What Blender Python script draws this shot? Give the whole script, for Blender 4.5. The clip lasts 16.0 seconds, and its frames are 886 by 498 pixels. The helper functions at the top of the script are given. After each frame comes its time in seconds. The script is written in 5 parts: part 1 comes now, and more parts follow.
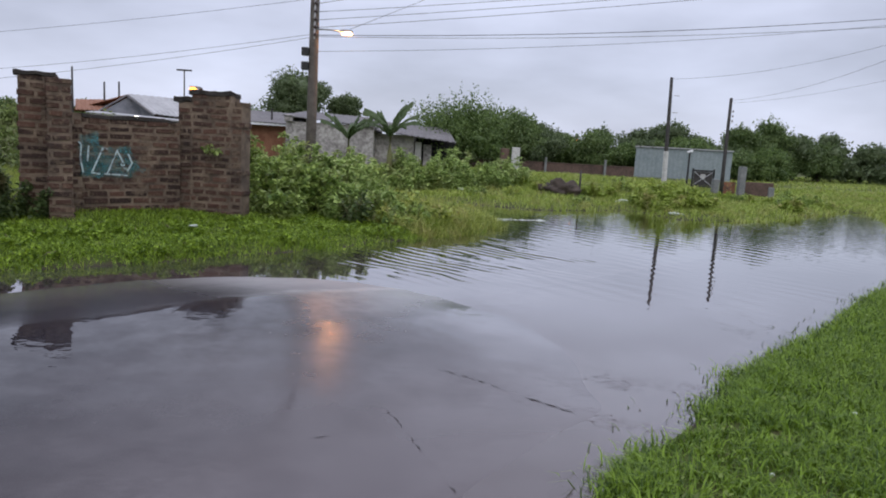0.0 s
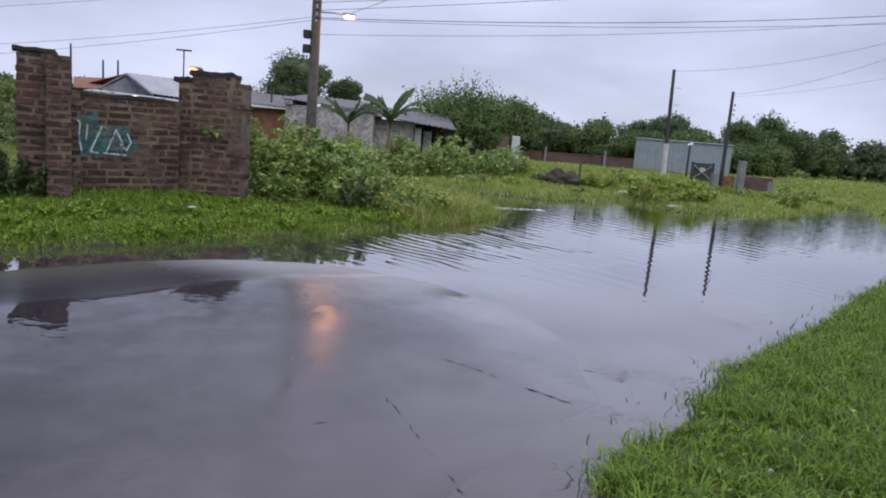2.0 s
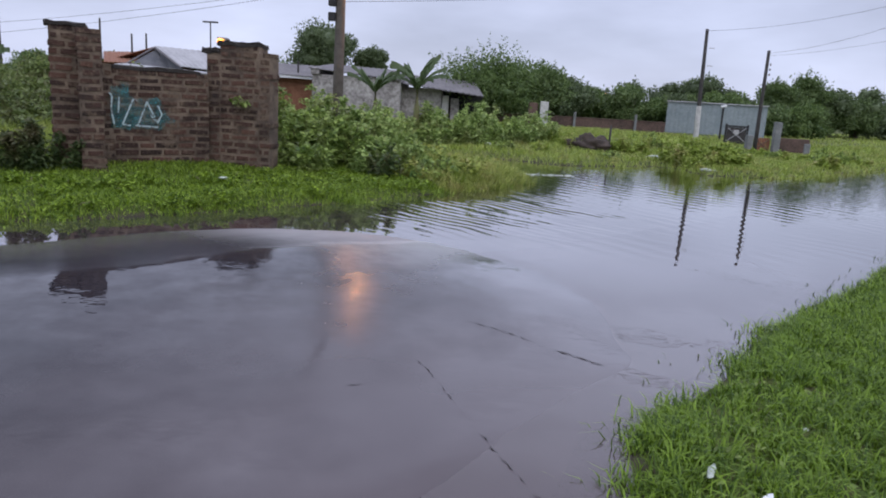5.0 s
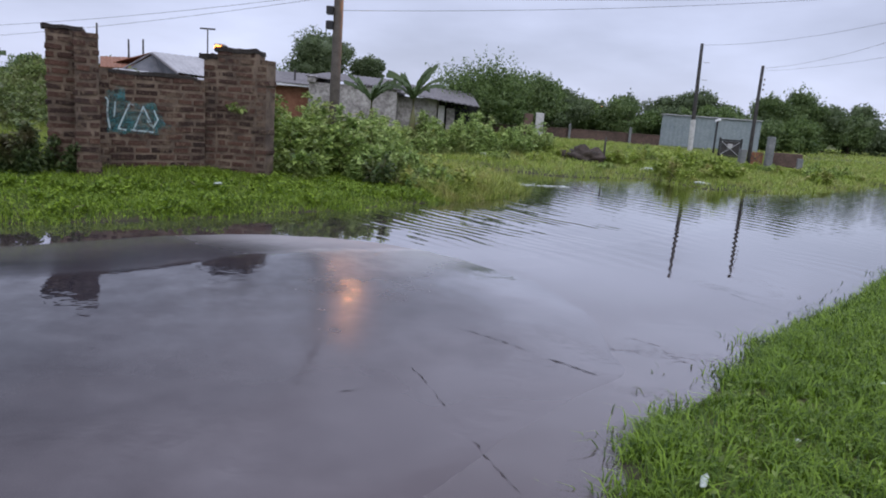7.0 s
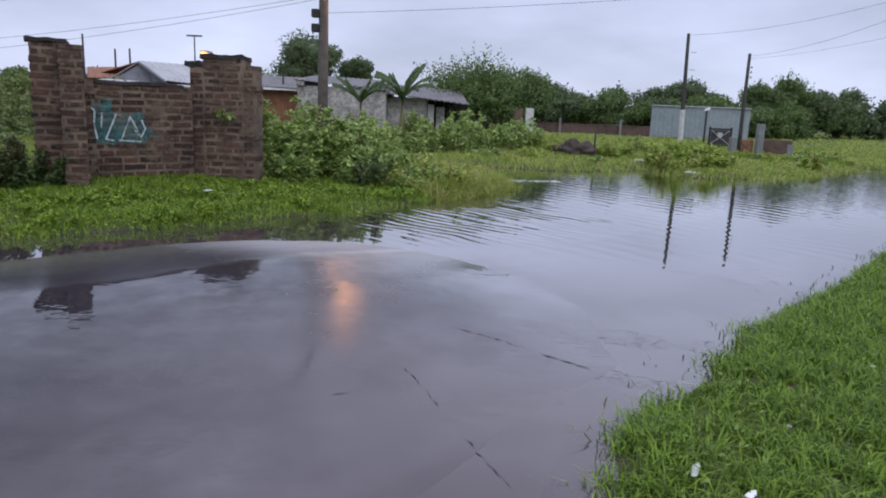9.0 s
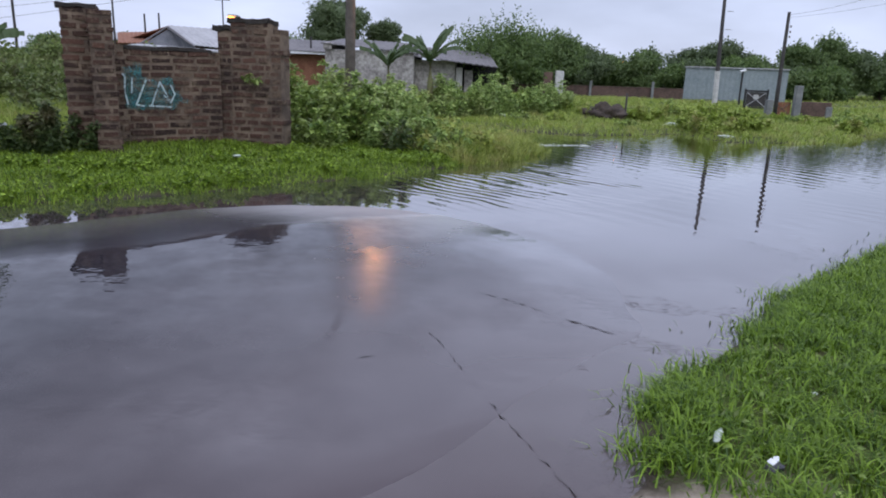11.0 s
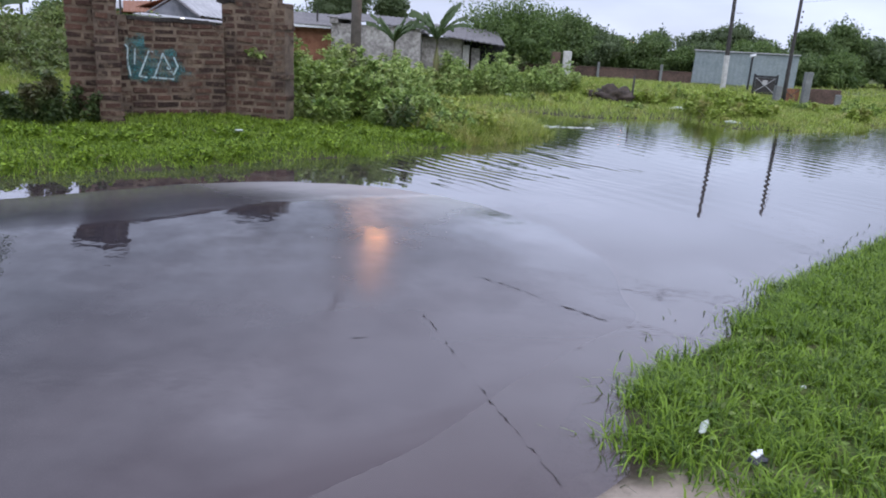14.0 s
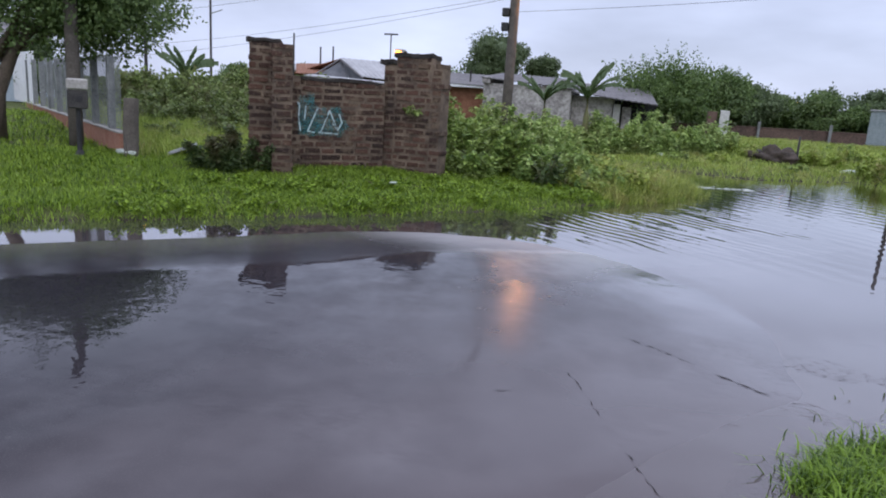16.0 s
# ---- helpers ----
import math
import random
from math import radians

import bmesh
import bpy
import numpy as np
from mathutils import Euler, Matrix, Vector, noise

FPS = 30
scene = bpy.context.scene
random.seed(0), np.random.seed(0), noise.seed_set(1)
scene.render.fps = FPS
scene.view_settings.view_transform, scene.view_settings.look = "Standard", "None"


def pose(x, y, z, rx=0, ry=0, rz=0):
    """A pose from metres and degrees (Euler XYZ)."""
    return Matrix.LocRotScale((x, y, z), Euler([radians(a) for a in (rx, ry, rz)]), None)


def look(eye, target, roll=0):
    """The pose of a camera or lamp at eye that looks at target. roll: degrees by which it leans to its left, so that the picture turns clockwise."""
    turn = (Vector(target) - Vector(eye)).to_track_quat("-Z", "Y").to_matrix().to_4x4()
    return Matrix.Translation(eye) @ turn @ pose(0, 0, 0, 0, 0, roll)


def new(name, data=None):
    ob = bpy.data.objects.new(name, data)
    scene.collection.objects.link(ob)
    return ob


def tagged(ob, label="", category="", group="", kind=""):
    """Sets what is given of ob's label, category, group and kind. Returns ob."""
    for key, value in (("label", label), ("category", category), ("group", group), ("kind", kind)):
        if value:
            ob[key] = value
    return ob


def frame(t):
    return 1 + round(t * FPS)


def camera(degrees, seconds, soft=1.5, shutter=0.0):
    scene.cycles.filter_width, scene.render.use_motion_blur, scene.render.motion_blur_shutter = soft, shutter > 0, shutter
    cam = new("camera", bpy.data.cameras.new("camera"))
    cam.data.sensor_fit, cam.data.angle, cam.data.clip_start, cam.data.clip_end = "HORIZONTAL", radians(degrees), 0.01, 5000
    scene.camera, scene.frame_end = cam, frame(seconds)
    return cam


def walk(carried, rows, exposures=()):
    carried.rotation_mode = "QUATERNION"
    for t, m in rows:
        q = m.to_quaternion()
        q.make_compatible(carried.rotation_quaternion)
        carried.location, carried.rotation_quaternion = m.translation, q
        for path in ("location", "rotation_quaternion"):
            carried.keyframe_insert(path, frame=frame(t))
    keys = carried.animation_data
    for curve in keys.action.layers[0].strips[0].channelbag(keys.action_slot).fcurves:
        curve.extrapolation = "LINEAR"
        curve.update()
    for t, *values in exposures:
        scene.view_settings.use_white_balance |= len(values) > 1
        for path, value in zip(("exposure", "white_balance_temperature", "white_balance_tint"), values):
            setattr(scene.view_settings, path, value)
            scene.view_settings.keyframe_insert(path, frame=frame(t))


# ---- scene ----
cam = camera(64.9, 16.0, soft=1.9)
walk(cam, [
    (0.0, pose(-0.001, 0.006, 1.714, 81.63, -3.28, -0.00)),
    (0.5, pose(-0.023, 0.014, 1.708, 80.95, -2.66, 0.01)),
    (1.0, pose(-0.031, 0.038, 1.716, 79.87, -2.98, 2.12)),
    (1.5, pose(-0.019, 0.030, 1.721, 80.24, -3.21, 0.73)),
    (2.0, pose(-0.037, 0.034, 1.712, 80.59, -4.63, -0.06)),
    (2.5, pose(-0.009, 0.005, 1.706, 78.88, -3.82, -1.16)),
    (3.0, pose(-0.034, 0.014, 1.693, 79.01, -4.51, -1.71)),
    (3.5, pose(-0.041, 0.018, 1.692, 78.42, -2.86, 0.56)),
    (4.0, pose(-0.045, 0.023, 1.688, 78.15, -2.92, 2.31)),
    (4.2, pose(-0.046, 0.020, 1.689, 78.35, -3.16, 2.88)),
    (6.3, pose(-0.039, 0.024, 1.666, 76.90, -4.12, 0.58)),
    (6.5, pose(-0.055, 0.022, 1.672, 77.52, -4.16, 1.63)),
    (7.0, pose(-0.051, 0.013, 1.665, 78.70, -4.31, 1.79)),
    (7.5, pose(-0.032, 0.012, 1.674, 78.24, -3.57, 0.98)),
    (8.0, pose(-0.024, 0.008, 1.678, 78.31, -3.71, -0.05)),
    (8.5, pose(-0.027, 0.007, 1.681, 78.89, -3.22, -0.54)),
    (8.7, pose(-0.016, 0.006, 1.675, 78.78, -2.60, 0.52)),
    (10.8, pose(0.023, 0.010, 1.680, 76.43, -1.72, 2.16)),
    (11.0, pose(0.019, -0.001, 1.680, 75.66, -1.96, 3.33)),
    (11.5, pose(0.021, -0.001, 1.664, 73.73, -2.40, 5.00)),
    (12.0, pose(0.025, -0.026, 1.676, 74.40, -1.20, 5.53)),
    (12.5, pose(0.047, -0.030, 1.670, 74.52, -3.38, 1.40)),
    (13.0, pose(0.028, -0.008, 1.681, 72.78, -4.96, 2.00)),
    (13.5, pose(0.081, 0.013, 1.708, 73.29, -2.51, 1.19)),
    (14.0, pose(0.065, 0.011, 1.714, 73.83, -3.33, 3.96)),
    (14.5, pose(0.054, 0.005, 1.715, 74.69, -3.88, 5.98)),
    (15.0, pose(0.026, -0.004, 1.711, 75.05, -4.18, 6.62)),
    (15.5, pose(0.004, -0.002, 1.708, 75.50, -3.72, 10.71)),
    (16.0, pose(0.012, -0.027, 1.703, 77.69, -3.46, 15.80)),
], exposures=[(0.0, 0.08, 6750, 11), (1.0, 0.08, 6650, 12), (2.5, 0.08, 6420, 14), (4.0, 0.08, 6420, 14), (9.0, 0.10, 6360, 13), (11.0, 0.15, 6300, 12), (11.5, 0.30, 6300, 12), (12.0, 0.60, 6300, 12), (12.5, 0.28, 6300, 12), (13.0, 0.54, 6300, 12), (13.5, 0.48, 6300, 12), (14.5, 0.36, 6300, 12), (15.5, 0.26, 6300, 12), (16.0, 0.22, 6300, 12)])

# ---- light: overcast dusk ----
world = bpy.data.worlds.new("world")
scene.world = world
world.use_nodes = True
wn = world.node_tree.nodes
wl = world.node_tree.links
wn.clear()


sky = wn.new("ShaderNodeTexSky")
sky.sky_type = "NISHITA"
sky.sun_disc = False
sky.sun_elevation = radians(38)
sky.sun_rotation = radians(200)
tc = wn.new("ShaderNodeTexCoord")
sep = wn.new("ShaderNodeSeparateXYZ")
wl.new(tc.outputs["Generated"], sep.inputs[0])
up = wn.new("ShaderNodeMapRange")
up.interpolation_type = "SMOOTHSTEP"
up.inputs["From Min"].default_value = 0.08
up.inputs["From Max"].default_value = 0.85
wl.new(sep.outputs["Z"], up.inputs["Value"])
cover = wn.new("ShaderNodeMix")
cover.data_type = "RGBA"
cover.inputs[6].default_value = (6.08, 6.66, 8.65, 1)
cover.inputs[7].default_value = (12.4, 13.1, 16.0, 1)
wl.new(up.outputs[0], cover.inputs[0])
squash = wn.new("ShaderNodeMapping")
squash.inputs["Scale"].default_value = (1.0, 1.0, 3.2)
wl.new(tc.outputs["Generated"], squash.inputs[0])
cl = wn.new("ShaderNodeTexNoise")
cl.inputs["Scale"].default_value = 2.6
cl.inputs["Detail"].default_value = 5
cl.inputs["Roughness"].default_value = 0.5
wl.new(squash.outputs[0], cl.inputs["Vector"])
clr = wn.new("ShaderNodeMapRange")
clr.inputs["From Min"].default_value = 0.3
clr.inputs["From Max"].default_value = 0.72
clr.inputs["To Min"].default_value = 0.72
clr.inputs["To Max"].default_value = 1.2
wl.new(cl.outputs[0], clr.inputs["Value"])
cm = wn.new("ShaderNodeVectorMath")
cm.operation = "SCALE"
wl.new(cover.outputs[2], cm.inputs[0])
wl.new(clr.outputs[0], cm.inputs["Scale"])
skymix = wn.new("ShaderNodeMix")
skymix.data_type = "RGBA"
skymix.inputs[0].default_value = 0.9
wl.new(sky.outputs[0], skymix.inputs[6])
wl.new(cm.outputs[0], skymix.inputs[7])
bg = wn.new("ShaderNodeBackground")
bg.inputs["Strength"].default_value = 0.1
wl.new(skymix.outputs[2], bg.inputs["Color"])
wo = wn.new("ShaderNodeOutputWorld")
wl.new(bg.outputs[0], wo.inputs[0])

sun = new("sun", bpy.data.lights.new("sun", "SUN"))
sun.data.energy = 0.6
sun.data.angle = radians(40)
sun.data.color = (1.0, 0.97, 0.93)
sun.matrix_world = look((10, -14, 16), (0, 8, 0))

# ---- materials ----


class Mat:
    """A node material with a Principled shader and short ways to add to it."""

    def __init__(self, name, color, rough=0.8, metal=0.0, spec=0.5):
        self.m = bpy.data.materials.new(name)
        self.m.use_nodes = True
        self.n, self.l = self.m.node_tree.nodes, self.m.node_tree.links
        self.b = self.n["Principled BSDF"]
        self.b.inputs["Base Color"].default_value = (*color, 1)
        self.b.inputs["Roughness"].default_value = rough
        self.b.inputs["Metallic"].default_value = metal
        self.b.inputs["Specular IOR Level"].default_value = spec
        self.color = color
        self.geo = self.n.new("ShaderNodeNewGeometry")

    def noise(self, scale, detail=4.0, rough=0.6, vec=None, stretch=None):
        t = self.n.new("ShaderNodeTexNoise")
        t.inputs["Scale"].default_value, t.inputs["Detail"].default_value, t.inputs["Roughness"].default_value = scale, detail, rough
        src = vec or self.geo.outputs["Position"]
        if stretch:
            mp = self.n.new("ShaderNodeMapping")
            mp.inputs["Scale"].default_value = stretch
            self.l.new(src, mp.inputs[0])
            src = mp.outputs[0]
        self.l.new(src, t.inputs["Vector"])
        return t.outputs[0]

    def ramp(self, fac, lo, hi, a=0.0, b=1.0):
        r = self.n.new("ShaderNodeMapRange")
        for k, v in (("From Min", lo), ("From Max", hi), ("To Min", a), ("To Max", b)):
            r.inputs[k].default_value = v
        self.l.new(fac, r.inputs["Value"])
        return r.outputs[0]

    def mix(self, fac, a, b, blend="MIX"):
        x = self.n.new("ShaderNodeMix")
        x.data_type, x.blend_type = "RGBA", blend
        if isinstance(fac, float):
            x.inputs[0].default_value = fac
        else:
            self.l.new(fac, x.inputs[0])
        for k, v in ((6, a), (7, b)):
            if isinstance(v, tuple):
                x.inputs[k].default_value = (*v, 1)
            else:
                self.l.new(v, x.inputs[k])
        return x.outputs[2]

    def base(self, out):
        self.l.new(out, self.b.inputs["Base Color"])
        return self

    def rough(self, out):
        self.l.new(out, self.b.inputs["Roughness"])
        return self

    def bump(self, height, dist=0.01, strength=1.0, below=None):
        k = self.n.new("ShaderNodeBump")
        k.inputs["Distance"].default_value, k.inputs["Strength"].default_value = dist, strength
        self.l.new(height, k.inputs["Height"])
        if below is not None:
            self.l.new(below, k.inputs["Normal"])
        self.l.new(k.outputs[0], self.b.inputs["Normal"])
        return k.outputs[0]

    def island(self):
        return self.geo.outputs["Random Per Island"]

    def object_random(self):
        o = self.n.new("ShaderNodeObjectInfo")
        return o.outputs["Random"]


def plain(name, c1, c2, scale=6.0, rough=0.8, metal=0.0, bump=0.004, bscale=60.0, spec=0.4):
    """A surface with two colours mixed at two scales and a fine relief."""
    k = Mat(name, c1, rough, metal, spec)
    f = k.mix(0.5, k.noise(scale, 5), k.noise(scale * 7, 3))
    k.base(k.mix(k.ramp(f, 0.38, 0.62), c1, c2))
    k.bump(k.noise(bscale, 3), bump)
    return k.m


def leafy(name, lows, highs, dry=None, rough=0.5, trans=0.33):
    """Leaves or blades: each island has its own tint, with slow patches over the place."""
    k = Mat(name, lows, rough, 0, 0.35)
    c = k.mix(k.island(), lows, highs)
    patch = k.ramp(k.noise(0.7, 3), 0.35, 0.65)
    c = k.mix(patch, c, k.mix(0.35, c, (0.62, 0.72, 0.4), "MULTIPLY"))
    if dry:
        c = k.mix(k.ramp(k.noise(1.6, 4), 0.5, 0.7, 0.0, 0.75), c, dry)
    k.base(c)
    tr = k.n.new("ShaderNodeBsdfTranslucent")
    k.l.new(c, tr.inputs[0])
    mx = k.n.new("ShaderNodeMixShader")
    mx.inputs[0].default_value = trans
    k.l.new(k.b.outputs[0], mx.inputs[1])
    k.l.new(tr.outputs[0], mx.inputs[2])
    k.l.new(mx.outputs[0], k.n["Material Output"].inputs[0])
    return k.m


M_GRASS = leafy("grass_blades", (0.045, 0.10, 0.008), (0.34, 0.48, 0.05), trans=0.30)
# M_GRASS again, darkened: a lower brightness for the near verge put into the colour
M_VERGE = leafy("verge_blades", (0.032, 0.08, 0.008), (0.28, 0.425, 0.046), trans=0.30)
M_GRASS_DRY = leafy("tall_grass", (0.17, 0.23, 0.042), (0.46, 0.51, 0.12), dry=(0.44, 0.35, 0.16), trans=0.35)
M_FIELD = leafy("field_grass", (0.19, 0.27, 0.04), (0.42, 0.51, 0.11), dry=(0.42, 0.36, 0.16), trans=0.35)
M_WEED = leafy("weed_leaves", (0.07, 0.135, 0.026), (0.40, 0.52, 0.135), dry=(0.20, 0.22, 0.085), trans=0.3)
M_WEED_PALE = leafy("pale_weed_leaves", (0.13, 0.22, 0.05), (0.48, 0.60, 0.21), dry=(0.26, 0.27, 0.11))
M_TREE_LIGHT = leafy("light_tree_leaves", (0.065, 0.115, 0.034), (0.19, 0.27, 0.085))
M_BUSH_DARK = leafy("dark_bush_leaves", (0.035, 0.065, 0.02), (0.11, 0.155, 0.05), dry=(0.12, 0.085, 0.045))
M_SCRUB = leafy("scrub_leaves", (0.085, 0.125, 0.037), (0.25, 0.315, 0.10), dry=(0.17, 0.14, 0.08))
M_TREE = leafy("tree_leaves", (0.075, 0.125, 0.042), (0.19, 0.26, 0.095))
M_TREE_FAR = leafy("far_tree_leaves", (0.08, 0.115, 0.055), (0.16, 0.21, 0.10))
M_BANANA = leafy("banana_leaf", (0.075, 0.12, 0.05), (0.19, 0.26, 0.12))
M_BARK = plain("bark", (0.07, 0.055, 0.04), (0.14, 0.11, 0.085), 8, 0.9, bump=0.02, bscale=30)
M_STEM = plain("green_stem", (0.12, 0.16, 0.05), (0.16, 0.13, 0.07), 12, 0.7)
M_POLE = plain("weathered_pole_wood", (0.075, 0.065, 0.056), (0.135, 0.118, 0.10), 5, 0.85, bump=0.008, bscale=40)
M_POLE_DARK = plain("tarred_pole_wood", (0.03, 0.028, 0.028), (0.07, 0.065, 0.06), 5, 0.8)
M_CONCRETE = plain("old_concrete", (0.26, 0.25, 0.23), (0.42, 0.40, 0.37), 4, 0.9)
M_WHITEWASH = plain("whitewash", (0.36, 0.36, 0.345), (0.58, 0.58, 0.56), 5, 0.85)
M_RENDER = plain("grey_plaster", (0.13, 0.12, 0.115), (0.46, 0.445, 0.42), 1.1, 0.9)
M_TIN = plain("zinc_sheet", (0.20, 0.245, 0.255), (0.29, 0.335, 0.345), 1.5, 0.55, 0.2)
M_ROOF = plain("grey_roof_sheet", (0.10, 0.095, 0.10), (0.18, 0.17, 0.17), 1.2, 0.7)
M_ROOF_PALE = plain("pale_roof_sheet", (0.30, 0.30, 0.31), (0.42, 0.42, 0.43), 1.2, 0.6)
M_POST_GREY = plain("stained_post_concrete", (0.13, 0.14, 0.14), (0.24, 0.25, 0.245), 3, 0.9)
M_BLUE = plain("pale_blue_paint", (0.38, 0.46, 0.54), (0.48, 0.56, 0.63), 2, 0.8)
M_SLATE = plain("slate_grey_paint", (0.10, 0.105, 0.12), (0.17, 0.175, 0.19), 2, 0.85)
M_RUST = plain("rusty_sheet", (0.18, 0.07, 0.04), (0.30, 0.15, 0.09), 3, 0.85)
M_BLACK = plain("black_iron", (0.012, 0.012, 0.014), (0.03, 0.03, 0.03), 9, 0.6)
M_CABLE = plain("cable_rubber", (0.03, 0.03, 0.035), (0.05, 0.05, 0.055), 2, 0.7)
M_CERAMIC = plain("brown_insulator", (0.03, 0.02, 0.02), (0.06, 0.04, 0.035), 20, 0.3)
M_STEEL = plain("galvanised_steel", (0.35, 0.36, 0.37), (0.48, 0.48, 0.49), 10, 0.5, 0.6)
M_REDBRICK = plain("red_brick_low_wall", (0.26, 0.11, 0.075), (0.36, 0.19, 0.13), 5, 0.9, bump=0.01)
M_DARKWALL = plain("mossy_low_wall", (0.055, 0.040, 0.033), (0.15, 0.098, 0.078), 2, 0.95)
M_WHITE_WOOD = plain("white_painted_wood", (0.62, 0.64, 0.66), (0.78, 0.79, 0.80), 4, 0.6)
M_PLASTIC = plain("litter_plastic", (0.26, 0.31, 0.25), (0.60, 0.64, 0.58), 45, 0.4)
M_PLASTIC_DARK = plain("dark_litter", (0.010, 0.010, 0.013), (0.06, 0.06, 0.075), 22, 0.4)
# near-black paint for the shade in the porch and behind the window
M_ROOM_SHADE = plain("room_shade", (0.015, 0.015, 0.015), (0.03, 0.03, 0.03), 3, 0.9)
M_SLAB = plain("grey_slab", (0.30, 0.31, 0.33), (0.38, 0.39, 0.41), 6, 0.7)
M_BOULDER = plain("earth_mound", (0.03, 0.025, 0.021), (0.09, 0.07, 0.055), 3, 0.95, bump=0.05, bscale=9)


def glowing(name, color, power):
    k = Mat(name, color, 0.4)
    k.b.inputs["Emission Color"].default_value = (*color, 1)
    k.b.inputs["Emission Strength"].default_value = power
    return k.m


M_LAMP = glowing("sodium_lamp", (1.0, 0.40, 0.12), 260)
M_LAMP_FAR = glowing("far_sodium_lamp", (1.0, 0.32, 0.05), 5)
M_LAMP_WHITE = glowing("white_lamp", (1.0, 0.93, 0.8), 6)


def brick_material():
    k = Mat("old_brick", (0.2, 0.12, 0.09), 0.92, 0, 0.25)
    c = k.mix(k.object_random(), (0.034, 0.022, 0.018), (0.112, 0.059, 0.042))
    c = k.mix(k.ramp(k.noise(26, 4), 0.54, 0.72, 0, 0.6), c, (0.19, 0.135, 0.10))
    c = k.mix(k.ramp(k.noise(1.3, 6), 0.52, 0.68, 0, 0.75), c, (0.030, 0.025, 0.022))
    # mortar smeared over the faces
    c = k.mix(k.ramp(k.mix(0.45, k.noise(2.1, 5), k.noise(13, 5)), 0.50, 0.60, 0, 0.8), c, (0.165, 0.122, 0.084))
    k.base(c)
    k.bump(k.mix(0.5, k.noise(22, 4), k.noise(110, 3)), 0.025)
    return k.m


def mortar_material():
    k = Mat("old_mortar", (0.3, 0.25, 0.2), 0.95, 0, 0.2)
    c = k.mix(k.ramp(k.noise(3, 4), 0.35, 0.65), (0.08, 0.06, 0.046), (0.235, 0.18, 0.13))
    c = k.mix(k.ramp(k.noise(1.3, 6), 0.52, 0.68, 0, 0.7), c, (0.07, 0.056, 0.047))
    k.base(k.mix(k.ramp(k.noise(30, 4), 0.5, 0.7, 0, 0.7), c, (0.13, 0.10, 0.08)))
    k.bump(k.noise(70, 4), 0.012)
    return k.m


M_CAP = plain("blackened_cap", (0.022, 0.020, 0.018), (0.06, 0.052, 0.045), 9, 0.95, bump=0.03, bscale=40)
M_CRACK = plain("crack_silt", (0.016, 0.014, 0.014), (0.045, 0.038, 0.036), 30, 0.9)
M_BRICK = brick_material()
M_MORTAR = mortar_material()


def worn_paint(name, c1, c2, lo, hi):
    """Spray paint that has soaked in and flaked, with gaps."""
    k = Mat(name, c1, 0.85, 0, 0.2)
    k.base(k.mix(k.noise(14, 4), c1, c2))
    hole = k.n.new("ShaderNodeBsdfTransparent")
    mx = k.n.new("ShaderNodeMixShader")
    k.l.new(k.ramp(k.mix(0.5, k.noise(9, 4), k.noise(45, 4)), lo, hi), mx.inputs[0])
    k.l.new(hole.outputs[0], mx.inputs[1])
    k.l.new(k.b.outputs[0], mx.inputs[2])
    k.l.new(mx.outputs[0], k.n["Material Output"].inputs[0])
    return k.m


M_TEAL = worn_paint("teal_spray_paint", (0.05, 0.17, 0.18), (0.10, 0.27, 0.27), 0.40, 0.68)
M_WHITE_SPRAY = worn_paint("pale_spray_paint", (0.34, 0.42, 0.42), (0.55, 0.6, 0.6), 0.38, 0.5)


def ground_material():
    k = Mat("soil_and_turf", (0.1, 0.1, 0.04), 0.95, 0, 0.25)
    turf = k.mix(k.ramp(k.noise(0.9, 5), 0.35, 0.65), (0.055, 0.082, 0.017), (0.10, 0.13, 0.03))
    turf = k.mix(k.ramp(k.noise(9, 4), 0.45, 0.7), turf, (0.10, 0.085, 0.045))
    sx = k.n.new("ShaderNodeSeparateXYZ")
    k.l.new(k.geo.outputs["Position"], sx.inputs[0])
    mud = k.mix(k.ramp(k.noise(4, 5), 0.4, 0.65), (0.04, 0.032, 0.024), (0.075, 0.06, 0.045))
    c = k.mix(k.ramp(sx.outputs["Z"], 0.0, 0.05), mud, turf)
    # bare sandy track by the near verge
    dv = k.n.new("ShaderNodeVectorMath")
    dv.operation = "DISTANCE"
    dv.inputs[1].default_value = (1.0, 1.72, 0.0)
    k.l.new(k.geo.outputs["Position"], dv.inputs[0])
    ad = k.n.new("ShaderNodeMath")
    ad.operation = "MULTIPLY_ADD"
    ad.inputs[1].default_value = 0.5
    k.l.new(k.noise(3.5, 4), ad.inputs[0])
    k.l.new(dv.outputs["Value"], ad.inputs[2])
    sand = k.mix(k.noise(18, 4), (0.30, 0.25, 0.205), (0.40, 0.335, 0.275))
    c = k.mix(k.ramp(ad.outputs[0], 1.25, 1.05), c, sand)
    k.base(c)
    k.bump(k.noise(25, 5), 0.03)
    return k.m


